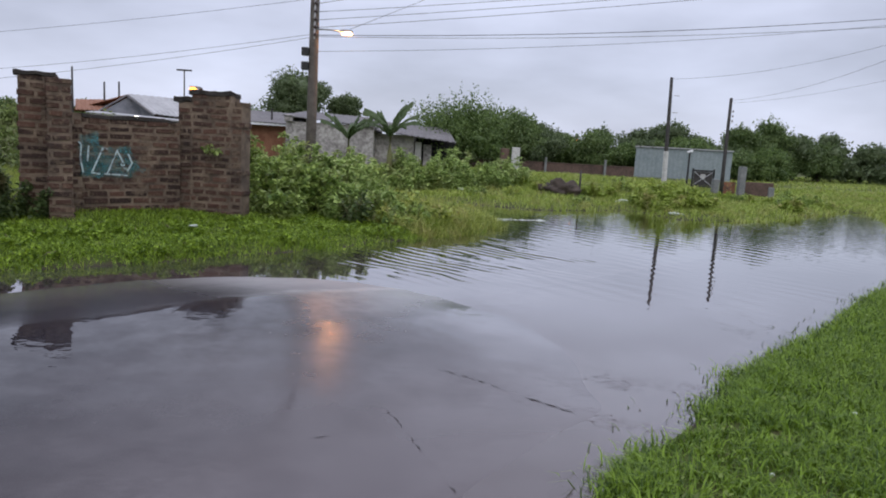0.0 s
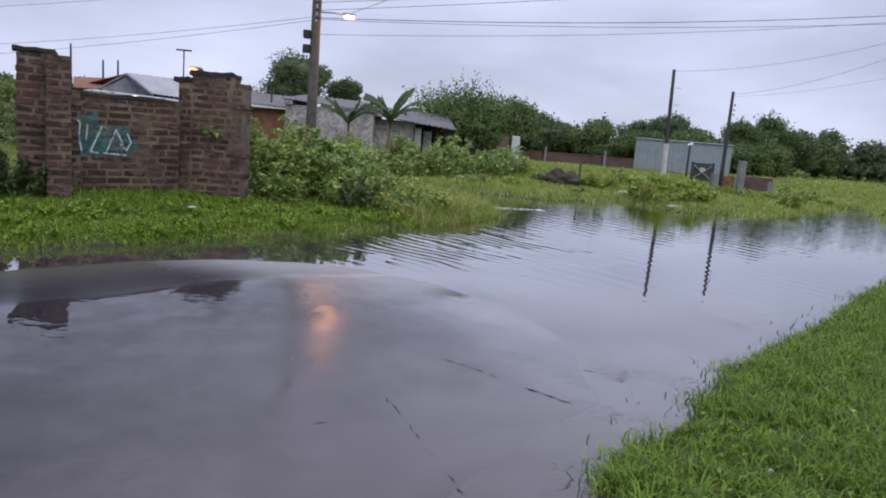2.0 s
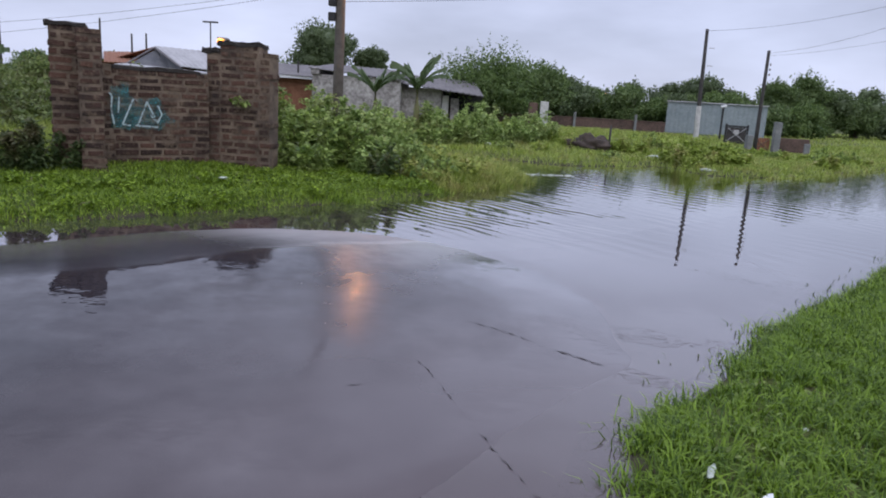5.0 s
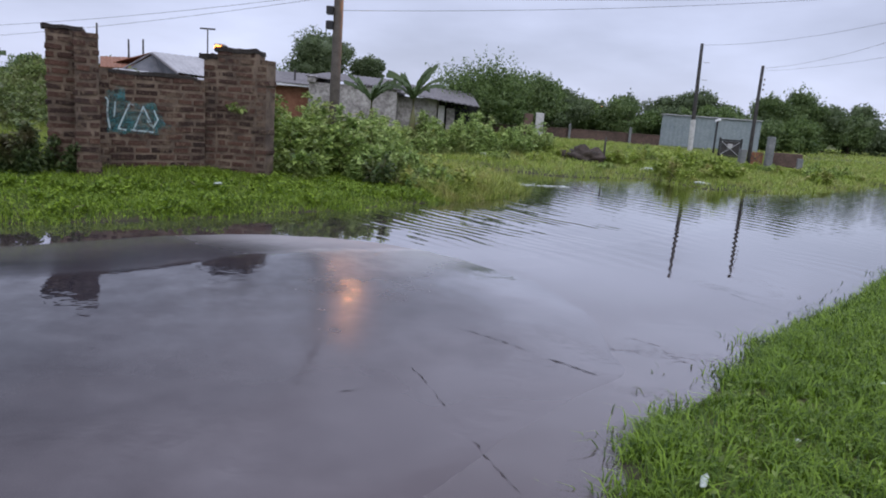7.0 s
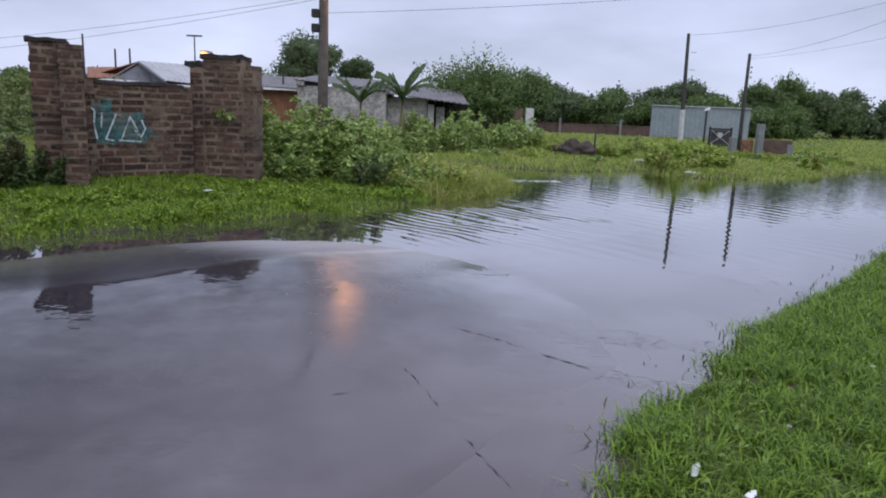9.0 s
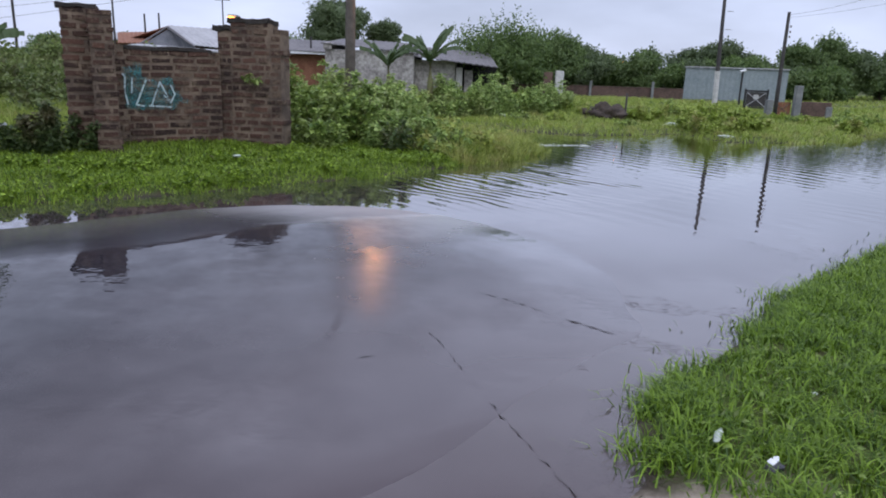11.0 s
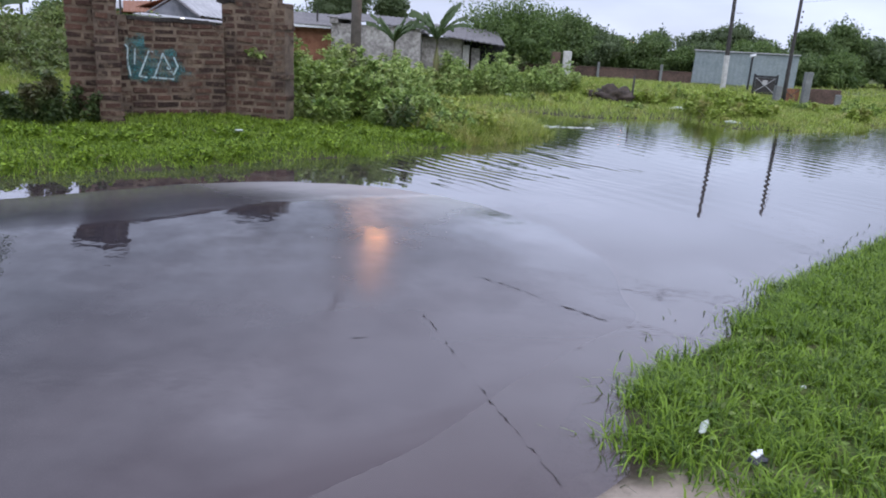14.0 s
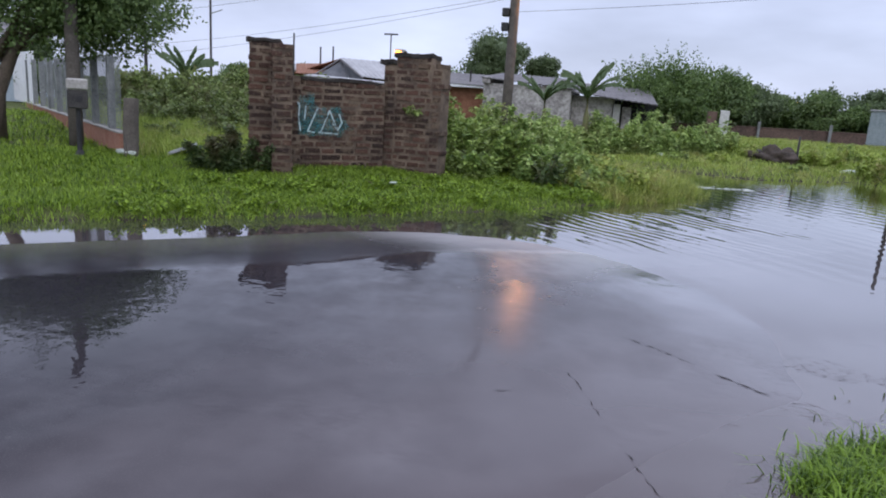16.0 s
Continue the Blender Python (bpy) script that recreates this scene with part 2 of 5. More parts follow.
def asphalt_material():
    k = Mat("wet_asphalt", (0.05, 0.05, 0.05), 0.6, 0, 0.0)
    c = k.mix(k.ramp(k.noise(0.6, 5), 0.35, 0.65), (0.017, 0.015, 0.020), (0.034, 0.031, 0.039))
    c = k.mix(k.ramp(k.noise(140, 2), 0.5, 0.75, 0, 0.5), c, (0.07, 0.068, 0.066))
    sx = k.n.new("ShaderNodeSeparateXYZ")
    k.l.new(k.geo.outputs["Position"], sx.inputs[0])
    hz = k.n.new("ShaderNodeMath")
    hz.operation = "MULTIPLY_ADD"
    hz.inputs[1].default_value = 0.06
    k.l.new(k.noise(1.7, 5), hz.inputs[0])
    k.l.new(sx.outputs["Z"], hz.inputs[2])
    c = k.mix(k.ramp(hz.outputs[0], 0.145, 0.052), c, (0.087, 0.071, 0.077))
    k.base(c)
    wet = k.ramp(k.mix(0.35, k.noise(0.8, 5, stretch=(1.0, 0.6, 1)), k.noise(4.5, 4)), 0.40, 0.62)
    # beyond the crown the film of water runs off and the stone shows through
    dp = k.n.new("ShaderNodeVectorMath")
    dp.operation = "DOT_PRODUCT"
    dp.inputs[1].default_value = (-math.sin(radians(46)), math.cos(radians(46)), 0)
    k.l.new(k.geo.outputs["Position"], dp.inputs[0])
    ed = k.n.new("ShaderNodeMath")
    ed.operation = "MULTIPLY_ADD"
    ed.inputs[1].default_value = 0.35
    k.l.new(k.noise(3.2, 6, 0.7), ed.inputs[0])
    k.l.new(dp.outputs["Value"], ed.inputs[2])
    dry = k.ramp(ed.outputs[0], 6.10, 6.24, 0.0, 0.19)
    ad = k.n.new("ShaderNodeMath")
    ad.operation = "ADD"
    film = k.n.new("ShaderNodeMath")
    film.operation = "MULTIPLY"
    still = k.n.new("ShaderNodeMath")
    still.operation = "MULTIPLY"
    sp_ = k.n.new("ShaderNodeVectorMath")
    sp_.operation = "DOT_PRODUCT"
    sp_.inputs[1].default_value = (math.cos(radians(46)), math.sin(radians(46)), 0)
    k.l.new(k.geo.outputs["Position"], sp_.inputs[0])
    calm = k.n.new("ShaderNodeMath")
    calm.operation = "MULTIPLY"
    k.l.new(k.ramp(sp_.outputs["Value"], 1.5, 2.3, 0.14, 1.3), calm.inputs[0])
    k.l.new(k.ramp(wet, 0, 1, 0.27, 0.10), calm.inputs[1])
    k.l.new(calm.outputs[0], still.inputs[0])
    k.l.new(k.ramp(ed.outputs[0], 5.25, 5.65, 1.0, 0.18), still.inputs[1])
    k.l.new(still.outputs[0], film.inputs[0])
    k.l.new(k.ramp(hz.outputs[0], 0.05, 0.12, 0.12, 1.0), film.inputs[1])
    k.l.new(film.outputs[0], ad.inputs[0])
    k.l.new(dry, ad.inputs[1])
    k.b.inputs["Roughness"].default_value = 0.9
    rel = k.bump(k.noise(220, 2), 0.004, 0.6)
    bp = k.n.new("ShaderNodeBump")
    bp.inputs["Distance"].default_value = 0.0016
    k.l.new(k.noise(7, 2), bp.inputs["Height"])
    gl = k.n.new("ShaderNodeBsdfGlossy")
    # the broken edge towards the corner stays coarse
    coarse = k.n.new("ShaderNodeMath")
    coarse.operation = "MULTIPLY"
    k.l.new(k.ramp(sp_.outputs["Value"], 3.1, 4.2, 0.0, 0.30), coarse.inputs[0])
    k.l.new(k.ramp(ed.outputs[0], 4.9, 5.6), coarse.inputs[1])
    rg_ = k.n.new("ShaderNodeMath")
    rg_.operation = "ADD"
    k.l.new(ad.outputs[0], rg_.inputs[0])
    k.l.new(coarse.outputs[0], rg_.inputs[1])
    k.l.new(rg_.outputs[0], gl.inputs["Roughness"])
    k.l.new(bp.outputs[0], gl.inputs["Normal"])
    lw = k.n.new("ShaderNodeLayerWeight")
    lw.inputs["Blend"].default_value = 0.5
    pw = k.n.new("ShaderNodeMath")
    pw.operation = "POWER"
    k.l.new(lw.outputs["Facing"], pw.inputs[0])
    k.l.new(k.ramp(hz.outputs[0], 0.14, 0.055, 4.7, 3.38), pw.inputs[1])
    thin = k.n.new("ShaderNodeMath")
    thin.operation = "MULTIPLY"
    k.l.new(pw.outputs[0], thin.inputs[0])
    part_wet = k.n.new("ShaderNodeMath")
    part_wet.operation = "MULTIPLY_ADD"
    part_wet.inputs[2].default_value = 1.36
    k.l.new(k.ramp(hz.outputs[0], 0.055, 0.14, 0.0, 1.0), part_wet.inputs[0])
    k.l.new(k.ramp(wet, 0, 1, -0.52, 0.10), part_wet.inputs[1])
    k.l.new(part_wet.outputs[0], thin.inputs[1])
    mx = k.n.new("ShaderNodeMixShader")
    drained = k.n.new("ShaderNodeMath")
    drained.operation = "MULTIPLY"
    k.l.new(thin.outputs[0], drained.inputs[0])
    k.l.new(k.ramp(ed.outputs[0], 6.10, 6.35, 1.0, 0.50), drained.inputs[1])
    k.l.new(drained.outputs[0], mx.inputs[0])
    k.l.new(k.b.outputs[0], mx.inputs[1])
    k.l.new(gl.outputs[0], mx.inputs[2])
    k.l.new(mx.outputs[0], k.n["Material Output"].inputs[0])
    return k.m


def water_material():
    m = bpy.data.materials.new("flood_water")
    m.use_nodes = True
    n, l = m.node_tree.nodes, m.node_tree.links
    n.remove(n["Principled BSDF"])
    geo = n.new("ShaderNodeNewGeometry")
    clear = n.new("ShaderNodeBsdfTransparent")
    clear.inputs[0].default_value = (0.86, 0.80, 0.74, 1)
    murk = n.new("ShaderNodeBsdfDiffuse")
    murk.inputs[0].default_value = (0.104, 0.082, 0.087, 1)
    body = n.new("ShaderNodeMixShader")
    body.inputs[0].default_value = 0.72
    l.new(clear.outputs[0], body.inputs[1])
    l.new(murk.outputs[0], body.inputs[2])
    gloss = n.new("ShaderNodeBsdfGlossy")
    gloss.inputs["Roughness"].default_value = 0.012

    def tex(kind, scale, detail, stretch, turn):
        mp = n.new("ShaderNodeMapping")
        mp.inputs["Scale"].default_value = stretch
        mp.inputs["Rotation"].default_value = (0, 0, radians(turn))
        l.new(geo.outputs["Position"], mp.inputs[0])
        t = n.new(kind)
        t.inputs["Scale"].default_value = scale
        t.inputs["Detail"].default_value = detail
        l.new(mp.outputs[0], t.inputs["Vector"])
        return t

    swell = tex("ShaderNodeTexWave", 0.8, 1.0, (1, 1, 1), -36)
    swell.inputs["Distortion"].default_value = 5.0
    swell.inputs["Detail Scale"].default_value = 0.6
    fine = tex("ShaderNodeTexNoise", 7.0, 2.0, (0.45, 1.0, 1.0), -10)
    rings = tex("ShaderNodeTexWave", 1.45, 2.0, (1, 1, 1), -46)
    rings.inputs["Distortion"].default_value = 7.0
    rings.inputs["Detail Scale"].default_value = 0.5
    # a stretch of livelier ripples off the grassy point
    dv = n.new("ShaderNodeVectorMath")
    dv.operation = "DISTANCE"
    dv.inputs[1].default_value = (0.1, 11.2, 0.0)
    l.new(geo.outputs["Position"], dv.inputs[0])
    near = n.new("ShaderNodeMapRange")
    for key, v in (("From Min", 3.0), ("From Max", 0.8), ("To Min", 0.0), ("To Max", 0.8)):
        near.inputs[key].default_value = v
    l.new(dv.outputs["Value"], near.inputs["Value"])
    rb = n.new("ShaderNodeBump")
    rb.inputs["Distance"].default_value = 0.0095
    patch = tex("ShaderNodeTexNoise", 0.8, 2.0, (0.6, 1.0, 1.0), 20)
    pr = n.new("ShaderNodeMapRange")
    pr.inputs["From Min"].default_value = 0.42
    pr.inputs["From Max"].default_value = 0.6
    l.new(patch.outputs[0], pr.inputs["Value"])
    pm = n.new("ShaderNodeMath")
    pm.operation = "MULTIPLY"
    l.new(near.outputs[0], pm.inputs[0])
    l.new(pr.outputs[0], pm.inputs[1])
    l.new(pm.outputs[0], rb.inputs["Strength"])
    l.new(rings.outputs["Fac"], rb.inputs["Height"])
    b1 = n.new("ShaderNodeBump")
    b1.inputs["Distance"].default_value = 0.0016
    lull = n.new("ShaderNodeMapRange")
    for key, v in (("From Min", 7.5), ("From Max", 11.0), ("To Min", 0.2), ("To Max", 1.0)):
        lull.inputs[key].default_value = v
    sy = n.new("ShaderNodeSeparateXYZ")
    l.new(geo.outputs["Position"], sy.inputs[0])
    l.new(sy.outputs["Y"], lull.inputs["Value"])
    l.new(lull.outputs[0], b1.inputs["Strength"])
    l.new(swell.outputs[0], b1.inputs["Height"])
    l.new(rb.outputs[0], b1.inputs["Normal"])
    b2 = n.new("ShaderNodeBump")
    b2.inputs["Distance"].default_value = 0.006
    far = n.new("ShaderNodeMapRange")
    for key, v in (("From Min", 11.0), ("From Max", 20.0), ("To Min", 0.10), ("To Max", 1.0)):
        far.inputs[key].default_value = v
    l.new(sy.outputs["Y"], far.inputs["Value"])
    l.new(far.outputs[0], b2.inputs["Strength"])
    l.new(fine.outputs[0], b2.inputs["Height"])
    l.new(b1.outputs[0], b2.inputs["Normal"])
    l.new(b2.outputs[0], gloss.inputs["Normal"])
    lw = n.new("ShaderNodeLayerWeight")
    lw.inputs["Blend"].default_value = 0.5
    fr = n.new("ShaderNodeMath")
    fr.operation = "POWER"
    fr.inputs[1].default_value = 3.35
    l.new(lw.outputs["Facing"], fr.inputs[0])
    full = n.new("ShaderNodeMath")
    full.operation = "MULTIPLY"
    full.use_clamp = True
    full.inputs[1].default_value = 1.38
    l.new(fr.outputs[0], full.inputs[0])
    top = n.new("ShaderNodeMixShader")
    l.new(full.outputs[0], top.inputs[0])
    l.new(body.outputs[0], top.inputs[1])
    l.new(gloss.outputs[0], top.inputs[2])
    l.new(top.outputs[0], n["Material Output"].inputs[0])
    return m


M_GROUND = ground_material()
M_ASPHALT = asphalt_material()
M_WATER = water_material()

# ---- mesh helpers ----
rng = np.random.default_rng(7)


def mesh_arrays(name, verts, tris, mat, smooth=False):
    """A mesh from arrays of corners and triangles."""
    me = bpy.data.meshes.new(name)
    verts, tris = np.asarray(verts, np.float32), np.asarray(tris, np.int32)
    me.vertices.add(len(verts))
    me.vertices.foreach_set("co", verts.ravel())
    me.loops.add(tris.size)
    me.loops.foreach_set("vertex_index", tris.ravel())
    me.polygons.add(len(tris))
    me.polygons.foreach_set("loop_start", np.arange(0, tris.size, 3, dtype=np.int32))
    if smooth:
        me.polygons.foreach_set("use_smooth", np.ones(len(tris), bool))
    me.update(calc_edges=True)
    me.validate()
    me.materials.append(mat)
    return me


def mesh_bm(name, bm, mat, smooth=False):
    me = bpy.data.meshes.new(name)
    bmesh.ops.recalc_face_normals(bm, faces=bm.faces)
    bm.to_mesh(me)
    bm.free()
    if smooth:
        for p in me.polygons:
            p.use_smooth = True
    me.materials.append(mat)
    return me


def part(name, bm, mat, parent=None, label="", smooth=False):
    """Links a bmesh (or a ready mesh) as one object under a thing."""
    ob = new(name, bm if isinstance(bm, bpy.types.Mesh) else mesh_bm(name, bm, mat, smooth))
    ob.parent = parent
    if label:
        tagged(ob, label)
    return ob


def empty(name, m, label, category, group="", kind=""):
    ob = new(name)
    ob.matrix_world = m
    ob.empty_display_size = 0.1
    return tagged(ob, label, category, group, kind)


def box(bm, x0, y0, z0, x1, y1, z1, bevel=0.0):
    r = bmesh.ops.create_cube(bm, size=1.0)
    bmesh.ops.scale(bm, vec=(x1 - x0, y1 - y0, z1 - z0), verts=r["verts"])
    bmesh.ops.translate(bm, vec=((x0 + x1) / 2, (y0 + y1) / 2, (z0 + z1) / 2), verts=r["verts"])
    if bevel:
        es = list({e for v in r["verts"] for e in v.link_edges})
        bmesh.ops.bevel(bm, geom=es, offset=bevel, segments=1, affect="EDGES")
    return bm


def boxed(*a, bevel=0.0):
    return box(bmesh.new(), *a, bevel=bevel)


def tube(bm, pts, radii, sides=8):
    """A tapered tube along points."""
    pts = [Vector(p) for p in pts]
    rings = []
    for i, p in enumerate(pts):
        d = (pts[min(i + 1, len(pts) - 1)] - pts[max(i - 1, 0)]).normalized()
        q = d.to_track_quat("Z", "Y")
        r = radii[i] if isinstance(radii, (list, tuple)) else radii
        rings.append([bm.verts.new(p + q @ Vector((math.cos(k * math.tau / sides) * r, math.sin(k * math.tau / sides) * r, 0)))
                      for k in range(sides)])
    for a, b in zip(rings, rings[1:]):
        for k in range(sides):
            bm.faces.new((a[k], a[(k + 1) % sides], b[(k + 1) % sides], b[k]))
    bm.faces.new(rings[0][::-1])
    bm.faces.new(rings[-1])
    return bm


def tubed(pts, radii, sides=8):
    return tube(bmesh.new(), pts, radii, sides)


def blades(pts, height, width, lean=0.35):
    """Grass blades: five corners and three triangles each."""
    n = len(pts)
    a = rng.uniform(0, math.tau, n)
    h = height * rng.uniform(0.55, 1.25, n)
    w = width * rng.uniform(0.6, 1.3, n)
    side = np.stack([np.cos(a), np.sin(a), np.zeros(n)], 1)
    b = a + rng.uniform(0.6, 2.5, n)
    fwd = np.stack([np.cos(b), np.sin(b), np.zeros(n)], 1)
    le = lean * rng.uniform(0.3, 1.6, n)
    up_ = np.array([0, 0, 1.0])
    s = side * (w / 2)[:, None]
    mid = pts + up_ * (h * 0.6)[:, None] + fwd * (h * le * 0.35)[:, None]
    tip = pts + up_ * (h * (1 - 0.25 * le))[:, None] + fwd * (h * le)[:, None]
    v = np.stack([pts - s, pts + s, mid - s * 0.8, mid + s * 0.8, tip], 1).reshape(-1, 3)
    t = np.array([[0, 1, 3], [0, 3, 2], [2, 3, 4]])
    tris = (np.arange(n) * 5)[:, None, None] + t[None]
    return v, tris.reshape(-1, 3)


def leaves(pts, size, wide=0.55, droop=0.3, face_out=None):
    """Folded pointed leaves: five corners and four triangles each."""
    n = len(pts)
    a = rng.uniform(0, math.tau, n)
    el = rng.uniform(-0.9, 0.6, n) - droop
    d = np.stack([np.cos(a) * np.cos(el), np.sin(a) * np.cos(el), np.sin(el)], 1)
    if face_out is not None:
        d = d + face_out * 0.7
        d /= np.linalg.norm(d, axis=1)[:, None] + 1e-9
    ref = np.where(np.abs(d[:, 2:3]) > 0.95, np.array([[1.0, 0, 0]]), np.array([[0, 0, 1.0]]))
    s = np.cross(d, ref)
    s /= np.linalg.norm(s, axis=1)[:, None]
    u = np.cross(s, d)
    roll = rng.uniform(-0.8, 0.8, n)[:, None]
    s, u = s * np.cos(roll) + u * np.sin(roll), u * np.cos(roll) - s * np.sin(roll)
    L = (size * rng.uniform(0.6, 1.35, n))[:, None]
    W = L * wide * 0.5
    mid = pts + d * L * 0.45
    v = np.stack([pts, mid + s * W + u * W * 0.35, mid - s * W + u * W * 0.35, mid, pts + d * L], 1).reshape(-1, 3)
    t = np.array([[0, 1, 3], [0, 3, 2], [3, 1, 4], [3, 4, 2]])
    tris = (np.arange(n) * 5)[:, None, None] + t[None]
    return v, tris.reshape(-1, 3)


def small_leaves(pts, size, wide, out):
    """Flat rhombic leaves: four corners and two triangles each."""
    n = len(pts)
    d = rng.normal(size=(n, 3)) + out * 0.5
    d[:, 2] -= 0.15
    d /= np.linalg.norm(d, axis=1)[:, None]
    s = np.cross(d, rng.normal(size=(n, 3)))
    s /= np.linalg.norm(s, axis=1)[:, None]
    L = (size * rng.uniform(0.6, 1.4, n))[:, None]
    mid = pts + d * L * 0.45
    v = np.stack([pts, mid + s * L * wide * 0.5, pts + d * L, mid - s * L * wide * 0.5], 1).reshape(-1, 3)
    tris = (np.arange(n) * 4)[:, None, None] + np.array([[0, 1, 2], [0, 2, 3]])[None]
    return v, tris.reshape(-1, 3)


ICO = bmesh.new()
bmesh.ops.create_icosphere(ICO, subdivisions=2, radius=1.0)
ICO_V, ICO_T = np.array([v.co[:] for v in ICO.verts]), np.array([[v.index for v in f.verts] for f in ICO.faces])
ICO.free()


def joined(*vt):
    vs, ts, k = [], [], 0
    for v, t in vt:
        vs.append(v)
        ts.append(t + k)
        k += len(v)
    return np.concatenate(vs), np.concatenate(ts)


# ---- plan: the road runs along ROAD_DIR, which is 46 degrees from x ----
ROAD_DIR = np.array([math.cos(radians(46)), math.sin(radians(46))])
ROAD_N = np.array([-ROAD_DIR[1], ROAD_DIR[0]])
SHORE = np.array([
    (-46, -36), (-24.5, -12.5), (-6.9, 6.1), (-5.8, 7.15), (-4.45, 8.3), (-3.4, 9.25), (-2.2, 10.4), (-1.25, 11.55), (-0.45, 12.6),
    (0.75, 14.3), (1.3, 15.6), (1.1, 17.2), (0.2, 18.6), (-2.0, 20.4), (-6.0, 23.5), (-5.6, 24.4), (-1.5, 22.2), (1.2, 21.2), (3.1, 20.6),
    (4.9, 21.6), (6.2, 22.4), (6.9, 20.2), (8.7, 20.6), (11.6, 23.2), (14, 25.7), (16.2, 28.6), (17.6, 28.2), (16.0, 24.6), (14.6, 21.5), (13.0, 17.6),
    (10.0, 13.6), (6.9, 10.3), (5.55, 8.85), (3.63, 6.62), (2.46, 5.32), (1.78, 4.45), (1.2, 3.75), (0.86, 3.3),
    (0.84, 3.0), (0.93, 2.6), (1.05, 2.35), (1.1, 1.2), (0.6, -1.5), (-6, -7), (-20, -22), (-38, -44)])


def shore_distance(x, y):
    """Metres from the waterline, positive on land."""
    p = np.stack([x.ravel(), y.ravel()], 1)
    best = np.full(len(p), 1e9)
    inside = np.zeros(len(p), bool)
    for a, b in zip(SHORE, np.roll(SHORE, -1, 0)):
        ab = b - a
        t = np.clip(((p - a) @ ab) / (ab @ ab), 0, 1)
        best = np.minimum(best, np.hypot(*(p - a - t[:, None] * ab).T))
        cross = ((a[1] > p[:, 1]) != (b[1] > p[:, 1])) & (p[:, 0] < (b[0] - a[0]) * (p[:, 1] - a[1]) / (b[1] - a[1] + 1e-12) + a[0])
        inside ^= cross
    return np.where(inside, -best, best).reshape(x.shape)


def smooth(v, lo, hi):
    t = np.clip((v - lo) / (hi - lo), 0, 1)
    return t * t * (3 - 2 * t)


def wavy(x, y):
    return (np.sin(x * 1.9 + 1.3 * np.sin(y * 1.1)) + np.sin(y * 2.3 + 0.7 * np.sin(x * 1.7 + 2)) + 0.6 * np.sin(x * 4.7 - y * 3.9)) / 2.6


def land(x, y):
    """Height of the ground at x, y (arrays)."""
    x, y = np.asarray(x, float), np.asarray(y, float)
    d = shore_distance(x, y) + 0.10 * wavy(x * 1.6, y * 1.6)
    far = smooth(y - 0.25 * x, 15.5, 19.5)
    n = x * ROAD_N[0] + y * ROAD_N[1]
    near = smooth(n, 4.5, 1.5)
    bank = 0.10 * smooth(d, 0, 0.5) + 0.26 * smooth(d, 0.3, 4.5) + 0.35 * smooth(d, 6, 22)
    verge = 0.07 * smooth(d, 0, 0.35) + 0.07 * smooth(d, 0.2, 2.5)
    rise = 0.10 * smooth(d, 0, 0.8) + 0.48 * smooth(d, 0.5, 12)
    h = bank * (1 - far) + rise * far
    h = h * (1 - near) + verge * near
    h = h + 0.025 * wavy(x, y) * smooth(d, 0.2, 1.5)
    h = h + 0.022 * np.clip(d / 0.2, 0, 1)
    below = -0.035 * np.clip(-d / 0.25, 0, 1) - 0.11 * smooth(-d, 0, 1.2)
    h = np.where(d > 0, h, below)
    # the sandy track where one stands
    sand = smooth(np.hypot(x - 1.0, y - 1.72) + 0.08 * wavy(x * 2.2 + 1, y * 2.2), 1.35, 0.6)
    return np.where(d > 0.02, h, h * (1 - sand) + 0.016 * sand)


def land_at(x, y):
    return float(land(np.array([x]), np.array([y]))[0])


def grid_axis(lo, hi, step, reach):
    mid = np.arange(lo, hi + 1e-6, step)
    out, k, p = [], step, hi
    while p < reach:
        k *= 1.22
        p += k
        out.append(p)
    out = np.array(out)
    return np.concatenate([(lo + hi) - out[::-1], mid, out])


gx, gy = grid_axis(-13, 15, 0.18, 900), grid_axis(-2, 30, 0.18, 900)
X, Y = np.meshgrid(gx, gy)
Z = land(X, Y)
nx, ny = len(gx), len(gy)
idx = np.arange(nx * ny).reshape(ny, nx)
q = np.stack([idx[:-1, :-1], idx[:-1, 1:], idx[1:, 1:], idx[1:, :-1]], -1).reshape(-1, 4)
ground = new("ground", mesh_arrays("ground", np.stack([X, Y, Z], -1).reshape(-1, 3), np.concatenate([q[:, [0, 1, 2]], q[:, [0, 2, 3]]]), M_GROUND, True))
tagged(ground, "muddy turf ground with low grassy banks round the flooded street", "ground", kind="structure")


def road_height(s, n):
    fall = 1 - smooth(s + 0.25 * np.clip(n - 4.8, 0, None), 3.5, 7.3)
    up_ = (0.033 + 0.010 * smooth(s, 1.5, 4.0)) * (n - 2.3)
    roll_off = smooth(n, 5.8, 9.2)
    prof = np.where(n < 5.95, up_, (0.033 + 0.010 * smooth(s, 1.5, 4.0)) * 3.65) * (1 - roll_off) - 0.07 * roll_off
    edge = -0.12 * smooth(n, 2.2, 1.2)
    lift = 0.07 * (1 - smooth(s, -1.5, 3.6)) * (1 - roll_off)
    return (prof + lift) * fall - 0.07 * (1 - fall) + edge


def road_top(s, n):
    """The crown and its slow unevenness."""
    return road_height(s, n) + 0.003 * wavy(s * 1.5, n * 1.5) + 0.007 * wavy(s * 1.3 + 5, n * 2.6) * smooth(s, 5.5, 3.5) * smooth(n, 4.2, 3.0) + (0.003 * wavy(s * 0.9 + 3, n * 2.1) + 0.002 * wavy(s * 3.3, n * 5.1)) * smooth(s + 0.5 * n, 4.5, 8)


